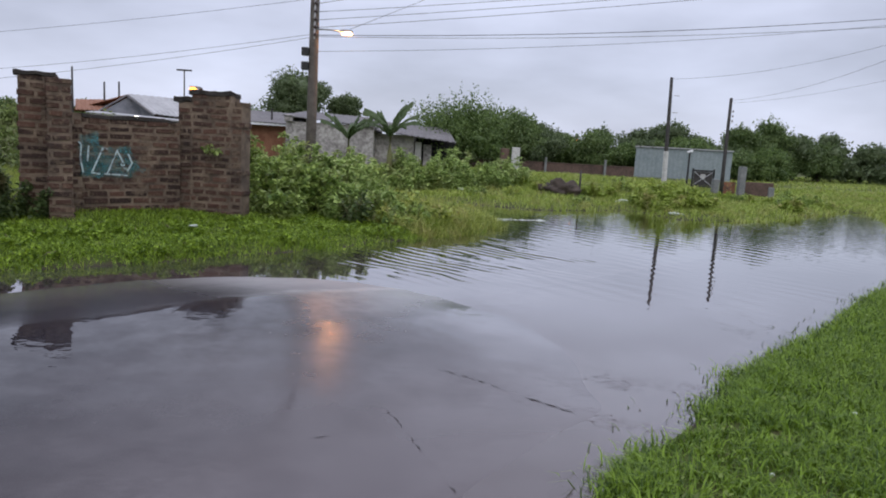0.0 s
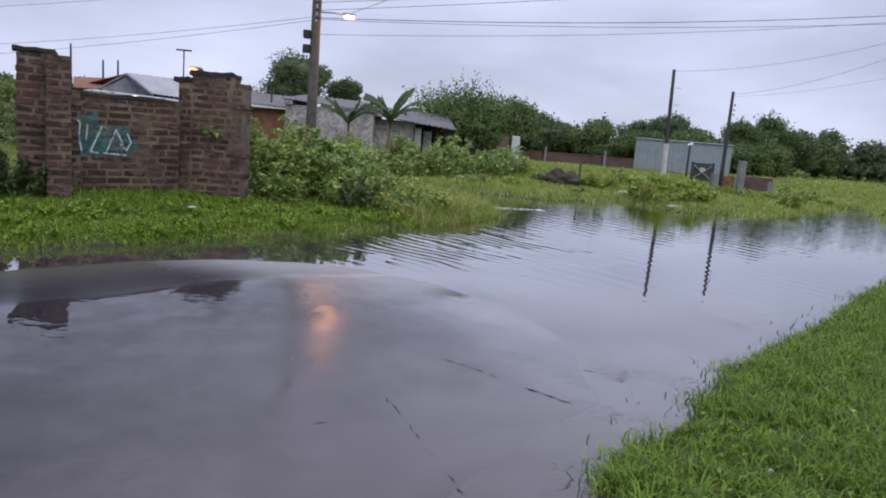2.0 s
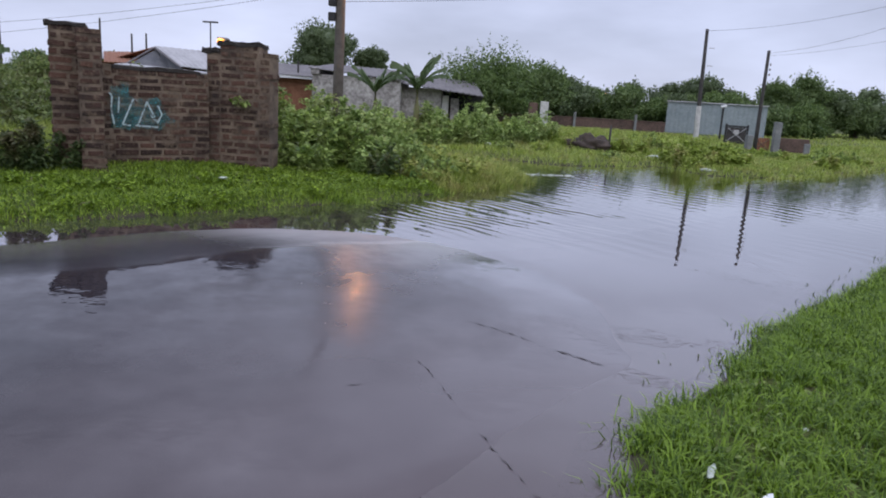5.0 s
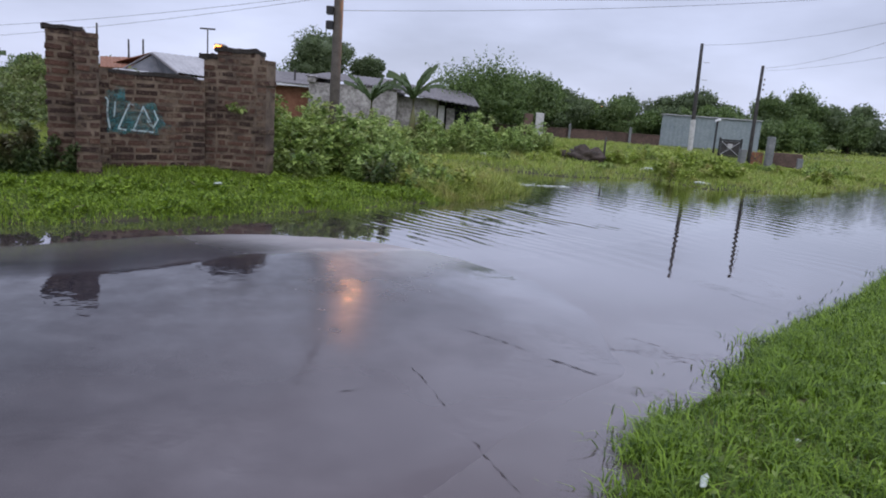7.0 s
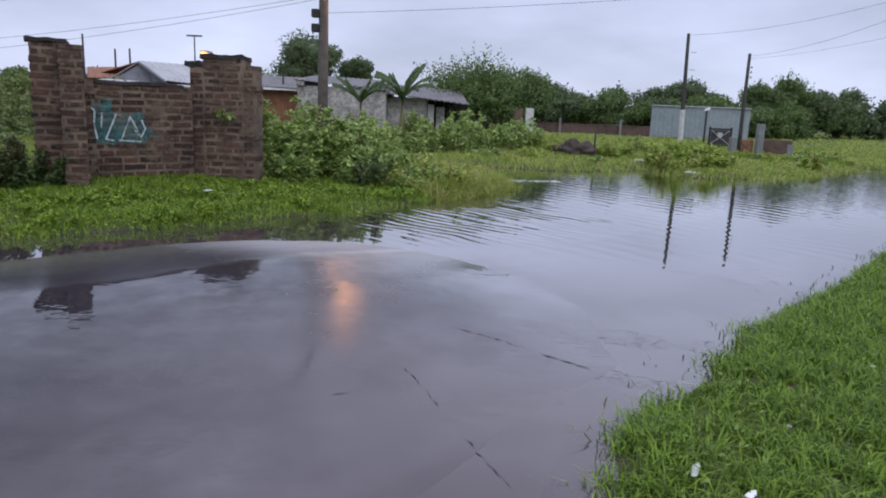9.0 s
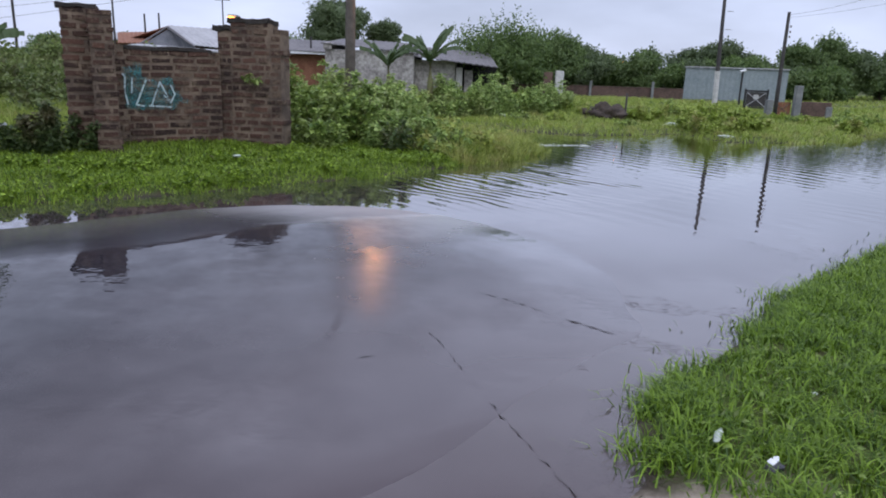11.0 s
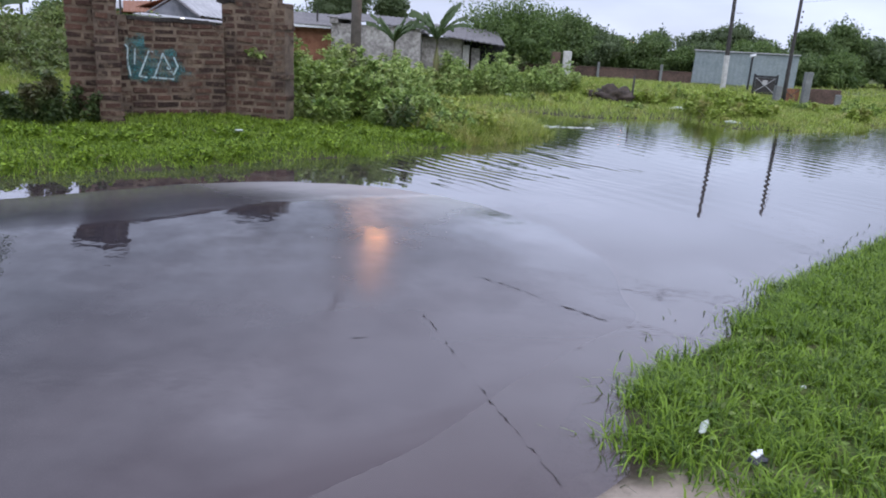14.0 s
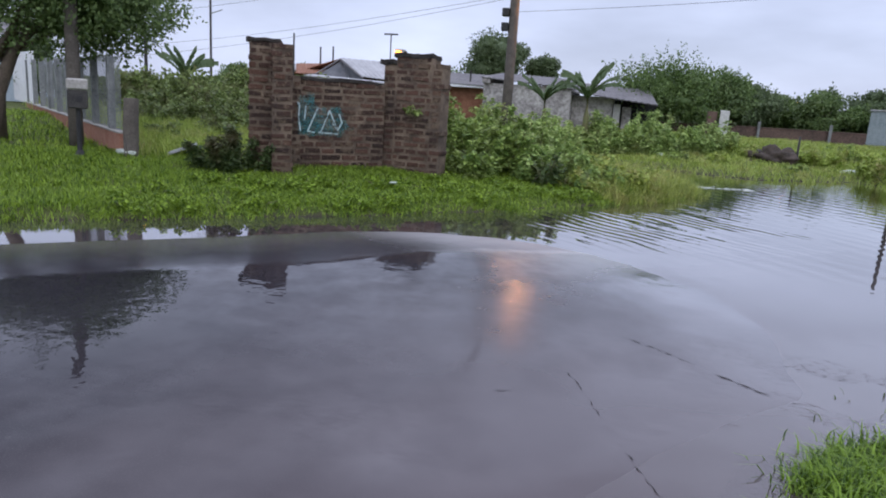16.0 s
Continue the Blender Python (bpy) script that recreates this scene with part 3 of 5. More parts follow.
sv, nv = np.concatenate([np.arange(-50, -8, 1.0), np.arange(-8, 12, 0.15), np.arange(12, 40, 1.0)]), np.arange(1.2, 9.25, 0.1)
S, N = np.meshgrid(sv, nv)
RZ = road_top(S, N)
rx, ry = S * ROAD_DIR[0] + N * ROAD_N[0], S * ROAD_DIR[1] + N * ROAD_N[1]
idx = np.arange(S.size).reshape(S.shape)
q = np.stack([idx[:-1, :-1], idx[:-1, 1:], idx[1:, 1:], idx[1:, :-1]], -1).reshape(-1, 4)
road = new("road", mesh_arrays("road", np.stack([rx, ry, RZ], -1).reshape(-1, 3), np.concatenate([q[:, [0, 1, 2]], q[:, [0, 2, 3]]]), M_ASPHALT, True))
tagged(road, "dark rain-wet asphalt street, cambered and partly under water", "road", kind="structure")

water = new("water", mesh_arrays("water", [(-80, -80, 0), (90, -80, 0), (90, 70, 0), (-80, 70, 0)], [(0, 1, 2), (0, 2, 3)], M_WATER))
tagged(water, "still grey-brown flood water with fine ripples across the street", "water", kind="structure")

# ---- the ruined brick gateway wall ----


def brick_mesh(seed):
    r = random.Random(seed)
    bm = bmesh.new()
    box(bm, -0.5, -0.5, -0.5, 0.5, 0.5, 0.5)
    bmesh.ops.bevel(bm, geom=list(bm.edges), offset=0.075, segments=1, affect="EDGES")
    for v in bm.verts:
        v.co += Vector((r.uniform(-0.03, 0.03), r.uniform(-0.012, 0.012), r.uniform(-0.075, 0.075)))
    return mesh_bm("brick", bm, M_BRICK)


BRICKS = [brick_mesh(i) for i in range(7)]
COURSE, LONG = 0.119, 0.38
brick_jobs = []


def masonry(p0, p1, z0, tops, thick, owner):
    """A brick pier or wall from p0 to p1, its tops a list of (share of the length, height). A mortar core is built now; its bricks are laid last."""
    p0, p1 = Vector((*p0, 0)), Vector((*p1, 0))
    d = (p1 - p0)
    length = d.length
    frame_m = Matrix.Translation((p0.x, p0.y, 0)) @ Matrix.Rotation(math.atan2(d.y, d.x), 4, "Z")
    a = 0.0
    for j, (share, top) in enumerate(tops):
        b = a + share * length
        bm = boxed(a + (0.016 if j == 0 else 0.002), 0.003, z0, b - (0.016 if j == len(tops) - 1 else 0.002), thick - 0.003, top - 0.035)
        core = part("mortar_core", bm, M_MORTAR, owner)
        core.matrix_world = frame_m
        brick_jobs.append((frame_m, a, b, z0, top, thick, owner))
        a = b


wall = empty("brick_gate_wall", Matrix.Identity(4), "ruined dark red brick gateway wall with two piers and teal graffiti", "wall")
masonry((-6.45, 10.71), (-5.97, 10.99), 0.12, [(1.0, 2.46)], 0.42, wall)
masonry((-5.86, 10.43), (-5.55, 10.60), 0.12, [(1.0, 2.40)], 0.40, wall)
masonry((-6.02, 11.08), (-4.62, 12.44), 0.12, [(0.08, 2.04), (0.09, 1.95), (0.83, 1.87)], 0.26, wall)
masonry((-4.70, 12.50), (-3.50, 12.31), 0.12, [(0.22, 2.27), (0.60, 2.40), (0.18, 2.29)], 0.36, wall)


def cap(p0, p1, z, thick, lift):
    """A blackened, slightly overhanging top course."""
    d = Vector((p1[0] - p0[0], p1[1] - p0[1], 0))
    bm = boxed(-0.02, -0.022, 0, d.length + 0.02, thick + 0.022, lift)
    bmesh.ops.subdivide_edges(bm, edges=list(bm.edges), cuts=3, use_grid_fill=True)
    for v in bm.verts:
        v.co += Vector((noise.noise(v.co * 5 + Vector(p0 + (0,))) * 0.05, noise.noise(v.co * 6) * 0.03, noise.noise(v.co * 7 + Vector((3, 1, 2))) * 0.045))
    o = part("cap", bm, M_CAP, wall, "blackened mossy capping course")
    o.matrix_world = Matrix.Translation((p0[0], p0[1], z)) @ Matrix.Rotation(math.atan2(d.y, d.x), 4, "Z")


cap((-6.45, 10.71), (-6.0, 10.97), 2.43, 0.42, 0.06)
cap((-4.45, 12.46), (-3.72, 12.345), 2.36, 0.36, 0.075)
cap((-4.72, 12.50), (-4.47, 12.46), 2.23, 0.36, 0.085)
cap((-5.78, 11.32), (-4.75, 12.32), 1.85, 0.2, 0.05)


def stroke(bm, pts, w, m):
    """A flat painted line through points (along, up) on the face of the wall."""
    for (x0, z0), (x1, z1) in zip(pts, pts[1:]):
        d = Vector((x1 - x0, 0, z1 - z0)).normalized()
        s = Vector((-d.z, 0, d.x)) * w / 2
        e = d * w * 0.3
        a, b = Vector((x0, -0.022, z0)), Vector((x1, -0.022, z1))
        bm.faces.new([bm.verts.new(m @ p) for p in (a - s - e, b - s + e, b + s + e, a + s - e)])


wd = Vector((-4.62 + 6.02, 12.44 - 11.08, 0))
WM = Matrix.Translation((-6.02, 11.08, 0)) @ Matrix.Rotation(math.atan2(wd.y, wd.x), 4, "Z")
bm = bmesh.new()
for pts, w in (([(0.36, 1.52), (0.37, 0.95)], 0.16), ([(0.50, 1.60), (0.52, 0.92)], 0.14), ([(0.30, 1.40), (0.62, 1.36)], 0.12),
               ([(0.34, 1.18), (1.05, 1.15)], 0.20), ([(0.34, 1.00), (1.10, 0.96)], 0.16), ([(0.75, 1.34), (1.05, 1.36)], 0.10), ([(0.98, 1.36), (1.14, 1.10), (1.02, 0.94)], 0.14),
               ([(1.10, 1.06), (1.30, 1.02)], 0.08), ([(0.62, 1.30), (0.60, 0.95)], 0.10)):
    stroke(bm, pts, w, WM)
part("graffiti", bm, M_TEAL, wall, "teal sprayed graffiti strokes")
bm = bmesh.new()
for pts in ([(0.27, 1.46), (0.31, 1.42), (0.29, 1.20), (0.33, 0.98)], [(0.42, 1.40), (0.40, 1.16)], [(0.46, 0.97), (0.64, 1.38), (0.70, 1.36)], [(0.46, 0.97), (0.58, 0.95)],
            [(0.70, 0.95), (0.86, 1.34), (1.02, 1.00)], [(0.66, 0.95), (1.02, 0.93)], [(1.10, 1.14), (1.02, 1.00), (0.92, 1.12)], [(1.10, 1.14), (1.04, 1.28)]):
    stroke(bm, pts, 0.026, WM)
g = part("graffiti", bm, M_WHITE_SPRAY, wall, "pale sprayed zigzag lines")
g.location += Vector((0.003, -0.003, 0))

# ---- poles, lamp and cables ----


def utility_pole(x, y, top, r0, r1, mat, lean=(0, 0), label="", foot_white=0.0, sides=10):
    z = land_at(x, y) - 0.1
    ob = empty("utility_pole", Matrix.Translation((x, y, z)), label, "utility pole", "street poles")
    h = top - z
    part("shaft", tubed([(lean[0] * k * h, lean[1] * k * h, h * k) for k in (0, 0.33, 0.66, 1)], [r0, r0 * 0.67 + r1 * 0.33, r0 * 0.33 + r1 * 0.67, r1], sides), mat, ob, smooth=True)
    if foot_white:
        part("whitewashed_foot", tubed([(0, 0, 0), (lean[0] * foot_white, lean[1] * foot_white, foot_white)], [r0 * 1.12, r0 * 1.08], sides), M_WHITEWASH, ob, "whitewashed base")
    return ob


pole = utility_pole(-3.69, 19.66, 7.6, 0.15, 0.11, M_POLE, (0.002, 0), "weathered wooden street pole with insulators, boxes and a lit lamp")
pz = pole.location.z
for k, zz in enumerate((5.33, 5.12, 4.91, 4.71, 4.51, 5.6, 5.85)):
    c = part("insulator", tubed([(0.06, -0.12, zz - pz - 0.05), (0.06, -0.12, zz - pz), (0.06, -0.12, zz - pz + 0.05)], [0.035, 0.055, 0.03], 8), M_CERAMIC, pole)
part("rack", boxed(0.02, -0.14, 4.4 - pz, 0.06, -0.10, 5.95 - pz), M_STEEL, pole, "steel insulator rack")
for zz in (4.06, 3.68):
    part("junction_box", boxed(-0.30, -0.16, zz - 0.11 - pz, -0.10, 0.04, zz + 0.11 - pz, bevel=0.02), M_BLACK, pole, "small black junction box")
arm = part("lamp_arm", tubed([(0.08, -0.1, 4.66 - pz), (0.5, 0.0, 4.68 - pz), (0.75, 0.1, 4.66 - pz)], 0.022, 8), M_STEEL, pole, smooth=True)
hd = bmesh.new()
bmesh.ops.create_uvsphere(hd, u_segments=14, v_segments=8, radius=0.13)
bmesh.ops.scale(hd, vec=(1.5, 0.8, 0.5), verts=hd.verts)
bmesh.ops.translate(hd, vec=(0.86, 0.12, 4.68 - pz), verts=hd.verts)
head_ = part("lamp_head", hd, M_STEEL, pole, "small grey street lamp head", smooth=True)
bl = bmesh.new()
bmesh.ops.create_uvsphere(bl, u_segments=14, v_segments=8, radius=0.10)
bmesh.ops.scale(bl, vec=(1.3, 0.9, 0.55), verts=bl.verts)
bmesh.ops.translate(bl, vec=(0.88, 0.12, 4.625 - pz), verts=bl.verts)
bulb = part("bulb", bl, M_LAMP, head_, "glowing amber lamp glass", smooth=True)

pole2 = utility_pole(10.92, 34.3, 5.62, 0.115, 0.075, M_POLE_DARK, (-0.024, 0.008), "dark wooden service pole with a whitewashed foot", 1.75)
for zz in (3.6, 4.4):
    part("bracket", boxed(0.06, -0.02, zz, 0.32, 0.02, zz + 0.03), M_STEEL, pole2)
pole3 = utility_pole(11.92, 29.7, 4.40, 0.085, 0.06, M_POLE_DARK, (-0.004, 0.0), "thin dark wooden service pole by a gate")
for zz in (3.3, 3.5, 3.7):
    part("insulator", tubed([(0.12, -0.02, zz), (0.12, -0.02, zz + 0.08)], 0.03, 8), M_CERAMIC, pole3)


def cable(a, b, sag, r=0.012):
    a, b = Vector(a), Vector(b)
    pts = [a.lerp(b, k / 20) - Vector((0, 0, sag * 4 * (k / 20) * (1 - k / 20))) for k in range(21)]
    ob = new("overhead_cable", mesh_bm("overhead_cable", tubed(pts, r * 0.55, 5), M_CABLE, True))
    return tagged(ob, "thin dark overhead cable strung between street poles", "cable", "overhead cables")


for a0, b0, sag, r in (((-3.59, 19.6, 4.51), (13.4, 22.3, 6.39), 0.38, 0.017), ((-3.59, 19.6, 4.47), (13.43, 22.27, 6.14), 0.34, 0.012), ((-3.58, 19.6, 4.08), (13.43, 22.27, 6.19), 0.40, 0.010),
                     ((-3.62, 19.6, 5.33), (1.24, 19.9, 6.45), 0.02, 0.012), ((-3.61, 19.6, 5.12), (6.1, 20.2, 6.44), 0.10, 0.012), ((-3.60, 19.6, 4.91), (10.6, 19.7, 6.81), 0.16, 0.012),
                     ((-3.60, 19.6, 4.71), (14.1, 18.9, 7.05), 0.24, 0.012)):
    b0 = Vector(a0).lerp(Vector(b0), 1.5) + Vector((0, 0, sag * 1.3))
    cable(a0, b0, sag, r)
cable((-2.75, 19.8, 4.74), (1.1, 20.2, 6.6), 0.03, 0.011)
for a0, b0, sag in (((-3.75, 19.6, 4.52), (-14.82, 23.76, 3.73), 0.3), ((-3.75, 19.6, 4.44), (-14.83, 23.76, 3.42), 0.3), ((-3.75, 19.6, 5.45), (-14.79, 23.78, 4.82), 0.2)):
    cable(a0, Vector(a0).lerp(Vector(b0), 2.0), sag, 0.010)
cable((10.85, 34.3, 5.55), Vector((10.85, 34.3, 5.55)).lerp(Vector((16.54, 27.4, 7.12)), 1.6), 0.7, 0.011)
cable((11.95, 29.7, 4.30), Vector((11.95, 29.7, 4.30)).lerp(Vector((13.5, 22.23, 5.51)), 1.5), 0.45, 0.009)
cable((11.95, 29.7, 4.20), Vector((11.95, 29.7, 4.20)).lerp(Vector((13.58, 22.18, 4.74)), 1.5), 0.25, 0.007)


def street_lamp(x, y, top, label, size=0.085, thick=0.07):
    z = land_at(x, y)
    ob = empty("street_lamp", Matrix.Translation((x, y, z)), label, "street lamp", "far street lamps")
    part("shaft", tubed([(0.1, 0.2, -0.1), (0.1, 0.2, top - z + 0.05)], [thick, thick * 0.7], 8), M_POLE_DARK, ob)
    lh = part("lamp_head", boxed(-0.07, -0.05, top - z + 0.03, 0.12, 0.22, top - z + 0.08, bevel=0.015), M_STEEL, ob)
    bl_ = bmesh.new()
    bmesh.ops.create_uvsphere(bl_, u_segments=12, v_segments=8, radius=size)
    bmesh.ops.translate(bl_, vec=(0, 0, top - z - 0.02), verts=bl_.verts)
    part("bulb", bl_, M_LAMP_FAR, lh, "glowing amber bulb", smooth=True)


street_lamp(-5.69, 16.05, 2.66, "lit amber street lamp on a thin dark post", 0.085)
street_lamp(8.51, 45.2, 2.65, "lit amber street lamp among the trees", 0.04, 0.025)
street_lamp(-16.26, 20.25, 3.31, "lit amber street lamp beyond the garden tree", 0.06)

# ---- houses beyond the weeds ----


def corrugated(w, d, waves, amp=0.018, thick=0.012):
    """A ribbed sheet, w along x and d along y, with its own thickness."""
    bm = bmesh.new()
    n = waves * 4
    rows = []
    for off in (0, thick):
        for y in (0, d):
            rows.append([bm.verts.new((w * k / n, y, off + amp * math.sin(k * math.pi / 2))) for k in range(n + 1)])
    for a, b in ((0, 1), (2, 3), (0, 2), (1, 3)):
        for k in range(n):
            bm.faces.new((rows[a][k], rows[a][k + 1], rows[b][k + 1], rows[b][k]))
    return bm


def sheet(parent, corners, mat, name="roof", label="", thick=0.04, ribs=0):
    """A sloping roof slab through four corners (in order), with thickness, and ribs running from its first edge to its third."""
    bm = bmesh.new()
    c = [Vector(p) for p in corners]
    n = max(1, ribs)
    rows = []
    nor = (c[1] - c[0]).cross(c[3] - c[0]).normalized()
    if nor.z < 0:
        nor = -nor
    for off in (0.0, thick):
        for e0, e1 in ((c[0], c[1]), (c[3], c[2])):
            rows.append([bm.verts.new(e0.lerp(e1, k / (n * 2)) + nor * (off + (0.03 if ribs and k % 2 else 0))) for k in range(n * 2 + 1)])
    for a, b in ((0, 1), (2, 3), (0, 2), (1, 3)):
        for k in range(n * 2):
            bm.faces.new((rows[a][k], rows[a][k + 1], rows[b][k + 1], rows[b][k]))
    for k in (0, n * 2):
        bm.faces.new((rows[0][k], rows[1][k], rows[3][k], rows[2][k]))
    return part(name, bm, mat, parent, label)


hb = empty("house", Matrix.Translation((-24.5, 19.5, land_at(-24.5, 19.5))) @ Matrix.Rotation(radians(38), 4, "Z"), "pale blue house glimpsed past the picket fence", "house")
part("wall", boxed(-3.5, 0, -0.1, 3.5, 4, 2.3, bevel=0.02), M_BLUE, hb)
sheet(hb, [(-3.9, -0.4, 2.3), (3.9, -0.4, 2.3), (3.9, 2.2, 3.1), (-3.9, 2.2, 3.1)], M_ROOF, "roof", "grey sheet roof", ribs=20)
win = part("window", boxed(-0.6, -0.05, 0.9, 0.6, -0.01, 1.8, bevel=0.01), M_WHITE_WOOD, hb, "white window frame")
part("pane", boxed(-0.5, -0.07, 1.0, 0.5, -0.055, 1.7), M_ROOM_SHADE, win, "dark window pane")

# grey gabled house behind the brick wall: gable end towards the street
hl = empty("house", Matrix.Identity(4), "small house with grey gable and sheet roofs", "house")
zg = land_at(-17, 39)
bm = bmesh.new()
pts_ = [(-17.9, 36.9, zg), (-17.9, 36.9, 2.46), (-17.04, 38.42, 3.42), (-15.1, 37.1, 2.44), (-15.1, 37.1, zg)]
low_ = [bm.verts.new(p) for p in pts_]
bm.faces.new(low_)
part("gable_wall", bm, M_SLATE, hl, "dark grey gable wall")
part("wall", boxed(-15.1, 39.2, zg, -11.2, 44, 2.3), M_RENDER, hl, "grey plastered wall")
sheet(hl, [(-17.1, 38.3, 3.50), (-12.0, 42.3, 3.42), (-11.1, 39.4, 2.20), (-15.1, 36.9, 2.50)], M_ROOF_PALE, "roof", "pale grey sheet roof", ribs=18)
sheet(hl, [(-17.1, 38.3, 3.48), (-12.4, 43.0, 3.40), (-17.0, 45.0, 2.4), (-21.2, 40.0, 2.5)], M_RUST, "roof", "rusty red sheet roof", ribs=18)
sheet(hl, [(-21.4, 41.2, 3.16), (-19.3, 42.0, 3.30), (-17.4, 38.4, 2.60), (-19.6, 37.7, 2.50)], M_RUST, "roof", "rusty red sheet roof", ribs=10)
sheet(hl, [(-23.4, 41.5, 3.1), (-19.6, 43.4, 3.28), (-19.3, 42.0, 2.95), (-22.5, 40.0, 2.6)], M_ROOF_PALE, "roof", "pale grey sheet roof", ribs=14)
sheet(hl, [(-17.6, 34.8, 2.36), (-13.4, 36.6, 2.19), (-13.6, 37.4, 2.28), (-17.7, 35.8, 2.45)], M_ROOF_PALE, "awning", "pale metal awning", thick=0.05)
part("fascia", tubed([(-17.1, 38.2, 3.45), (-15.1, 36.85, 2.46)], 0.05, 6), M_ROOF, hl, "dark gable board")
part("fascia", tubed([(-17.1, 38.2, 3.45), (-18.0, 36.75, 2.46)], 0.05, 6), M_ROOF, hl, "dark gable board")
part("door_lamp", tubed([(-14.9, 34.3, 2.20), (-14.9, 34.3, 2.32)], 0.09, 8), M_LAMP_WHITE, hl, "small lit wall lamp")

# long low house with grey roofs behind the weeds
hr = empty("house", Matrix.Identity(4), "long low plastered house with grey sheet roofs and an open porch", "house")
zg = land_at(-5, 34)
part("wall", boxed(-7.45, 33.3, zg - 0.1, -3.3, 38, 2.72, bevel=0.02), M_RENDER, hr, "weathered grey plaster wall")
part("wall", boxed(-3.3, 34.2, zg - 0.1, -1.4, 38, 2.4, bevel=0.02), M_RENDER, hr, "weathered grey plaster wall")
# solid block coloured near-black in place of the porch's shaded hollow
part("porch_shade", boxed(-1.4, 36.2, zg - 0.1, 0.6, 38, 2.3), M_ROOM_SHADE, hr, "near-black block painted as the porch's shade")
part("porch_wall", boxed(-1.35, 34.25, zg - 0.1, -1.05, 34.55, 2.1, bevel=0.02), M_WHITEWASH, hr, "white porch post")
part("porch_wall", boxed(-0.95, 34.4, zg - 0.1, -0.55, 34.7, 2.0, bevel=0.02), M_RENDER, hr)
part("post", boxed(0.15, 34.1, zg - 0.1, 0.27, 34.22, 2.1), M_BLACK, hr)
sheet(hr, [(-7.6, 33.1, 2.95), (-3.2, 33.1, 2.62), (-3.2, 38.2, 3.2), (-7.6, 38.2, 3.35)], M_ROOF, "roof", "dull grey sheet roof", ribs=16)
sheet(hr, [(-3.3, 33.4, 2.50), (0.6, 33.2, 2.12), (0.2, 37.5, 2.85), (-3.3, 37.8, 3.05)], M_ROOF, "roof", "dull grey sheet roof", ribs=14)
part("parapet", boxed(-7.5, 33.15, 2.70, -7.1, 38, 3.02, bevel=0.02), M_RENDER, hr)

hr.location.z = -0.24

# dark roofed lean-to with a red front between the two houses
hm = empty("shed", Matrix.Identity(4), "low lean-to with grey roof and red-brown front", "shed")
part("wall", boxed(-12.2, 38.2, 0.4, -8.1, 41, 2.3), M_RUST, hm, "red-brown boarded front")
sheet(hm, [(-12.6, 37.6, 2.45), (-7.9, 37.4, 2.38), (-7.9, 41.5, 3.05), (-12.6, 41.5, 3.15)], M_ROOF, "roof", "grey sheet roof", ribs=18)
part("eave_board", boxed(-12.5, 37.5, 2.30, -7.95, 37.56, 2.44), M_WHITE_WOOD, hm, "white eave board")

for x, y, top, cross in ((-20.9, 39.9, 4.95, 0), (-19.45, 40.6, 4.25, 0), (-18.75, 40.9, 4.33, 0), (-20.7, 56.4, 6.55, 1), (-9.35, 38.4, 3.2, 0), (-22.2, 33.2, 7.0, 2)):
    z = land_at(x, y)
    ob = empty("thin_pole", Matrix.Translation((x, y, z)), "thin dark pole rising behind the houses", "pole", "thin poles")
    part("shaft", tubed([(0, 0, 0), (0, 0, top - z)], [0.07, 0.05], 8), M_POLE_DARK, ob)
    if cross == 1:
        part("crossarm", boxed(-0.6, -0.05, top - z - 0.12, 0.6, 0.05, top - z), M_POLE_DARK, ob)
    if cross == 2:
        part("lamp_arm", tubed([(0, 0, 4.6), (0.7, 0, 4.8)], 0.03, 6), M_STEEL, ob)

# ---- the far bank: low wall, shed, gate ----
lw = empty("garden_wall", Matrix.Identity(4), "long low mossy brick boundary wall along the far bank", "wall")
for (xa, ya), (xb, yb), top in (((0.0, 37.4), (4.6, 38.1), 1.10), ((4.6, 38.1), (10.6, 38.6), 1.14)):
    d = Vector((xb - xa, yb - ya, 0))
    o = part("panel", boxed(0, 0, 0.2, d.length - 0.01, 0.2, top, bevel=0.015), M_DARKWALL, lw)
    o.matrix_world = Matrix.Translation((xa, ya, 0)) @ Matrix.Rotation(math.atan2(d.y, d.x), 4, "Z")
    c = part("coping", boxed(-0.02, -0.03, top, d.length - 0.01, 0.23, top + 0.05, bevel=0.01), M_DARKWALL, lw)
    c.matrix_world = o.matrix_world
for x, y, top in ((3.2, 37.6, 1.7), (5.6, 38.0, 1.45), (8.9, 38.3, 1.5)):
    tagged(new("fence_post", mesh_bm("fence_post", boxed(x - 0.06, y - 0.06, 0.4, x + 0.06, y + 0.06, top, bevel=0.01), M_POST_GREY)), "weathered grey concrete fence post by the low wall", "fence post", "garden wall posts")
tagged(new("gate_pillar", mesh_bm("gate_pillar", boxed(3.52, 35.7, 0.5, 3.92, 35.95, 1.88, bevel=0.02), M_WHITEWASH)), "short whitewashed pillar standing in the weeds", "pillar")
tagged(new("gate_pillar", mesh_bm("gate_pillar", boxed(2.95, 35.85, 0.5, 3.40, 36.05, 1.80, bevel=0.02), M_DARKWALL)), "short dark brick pillar standing in the weeds", "pillar")

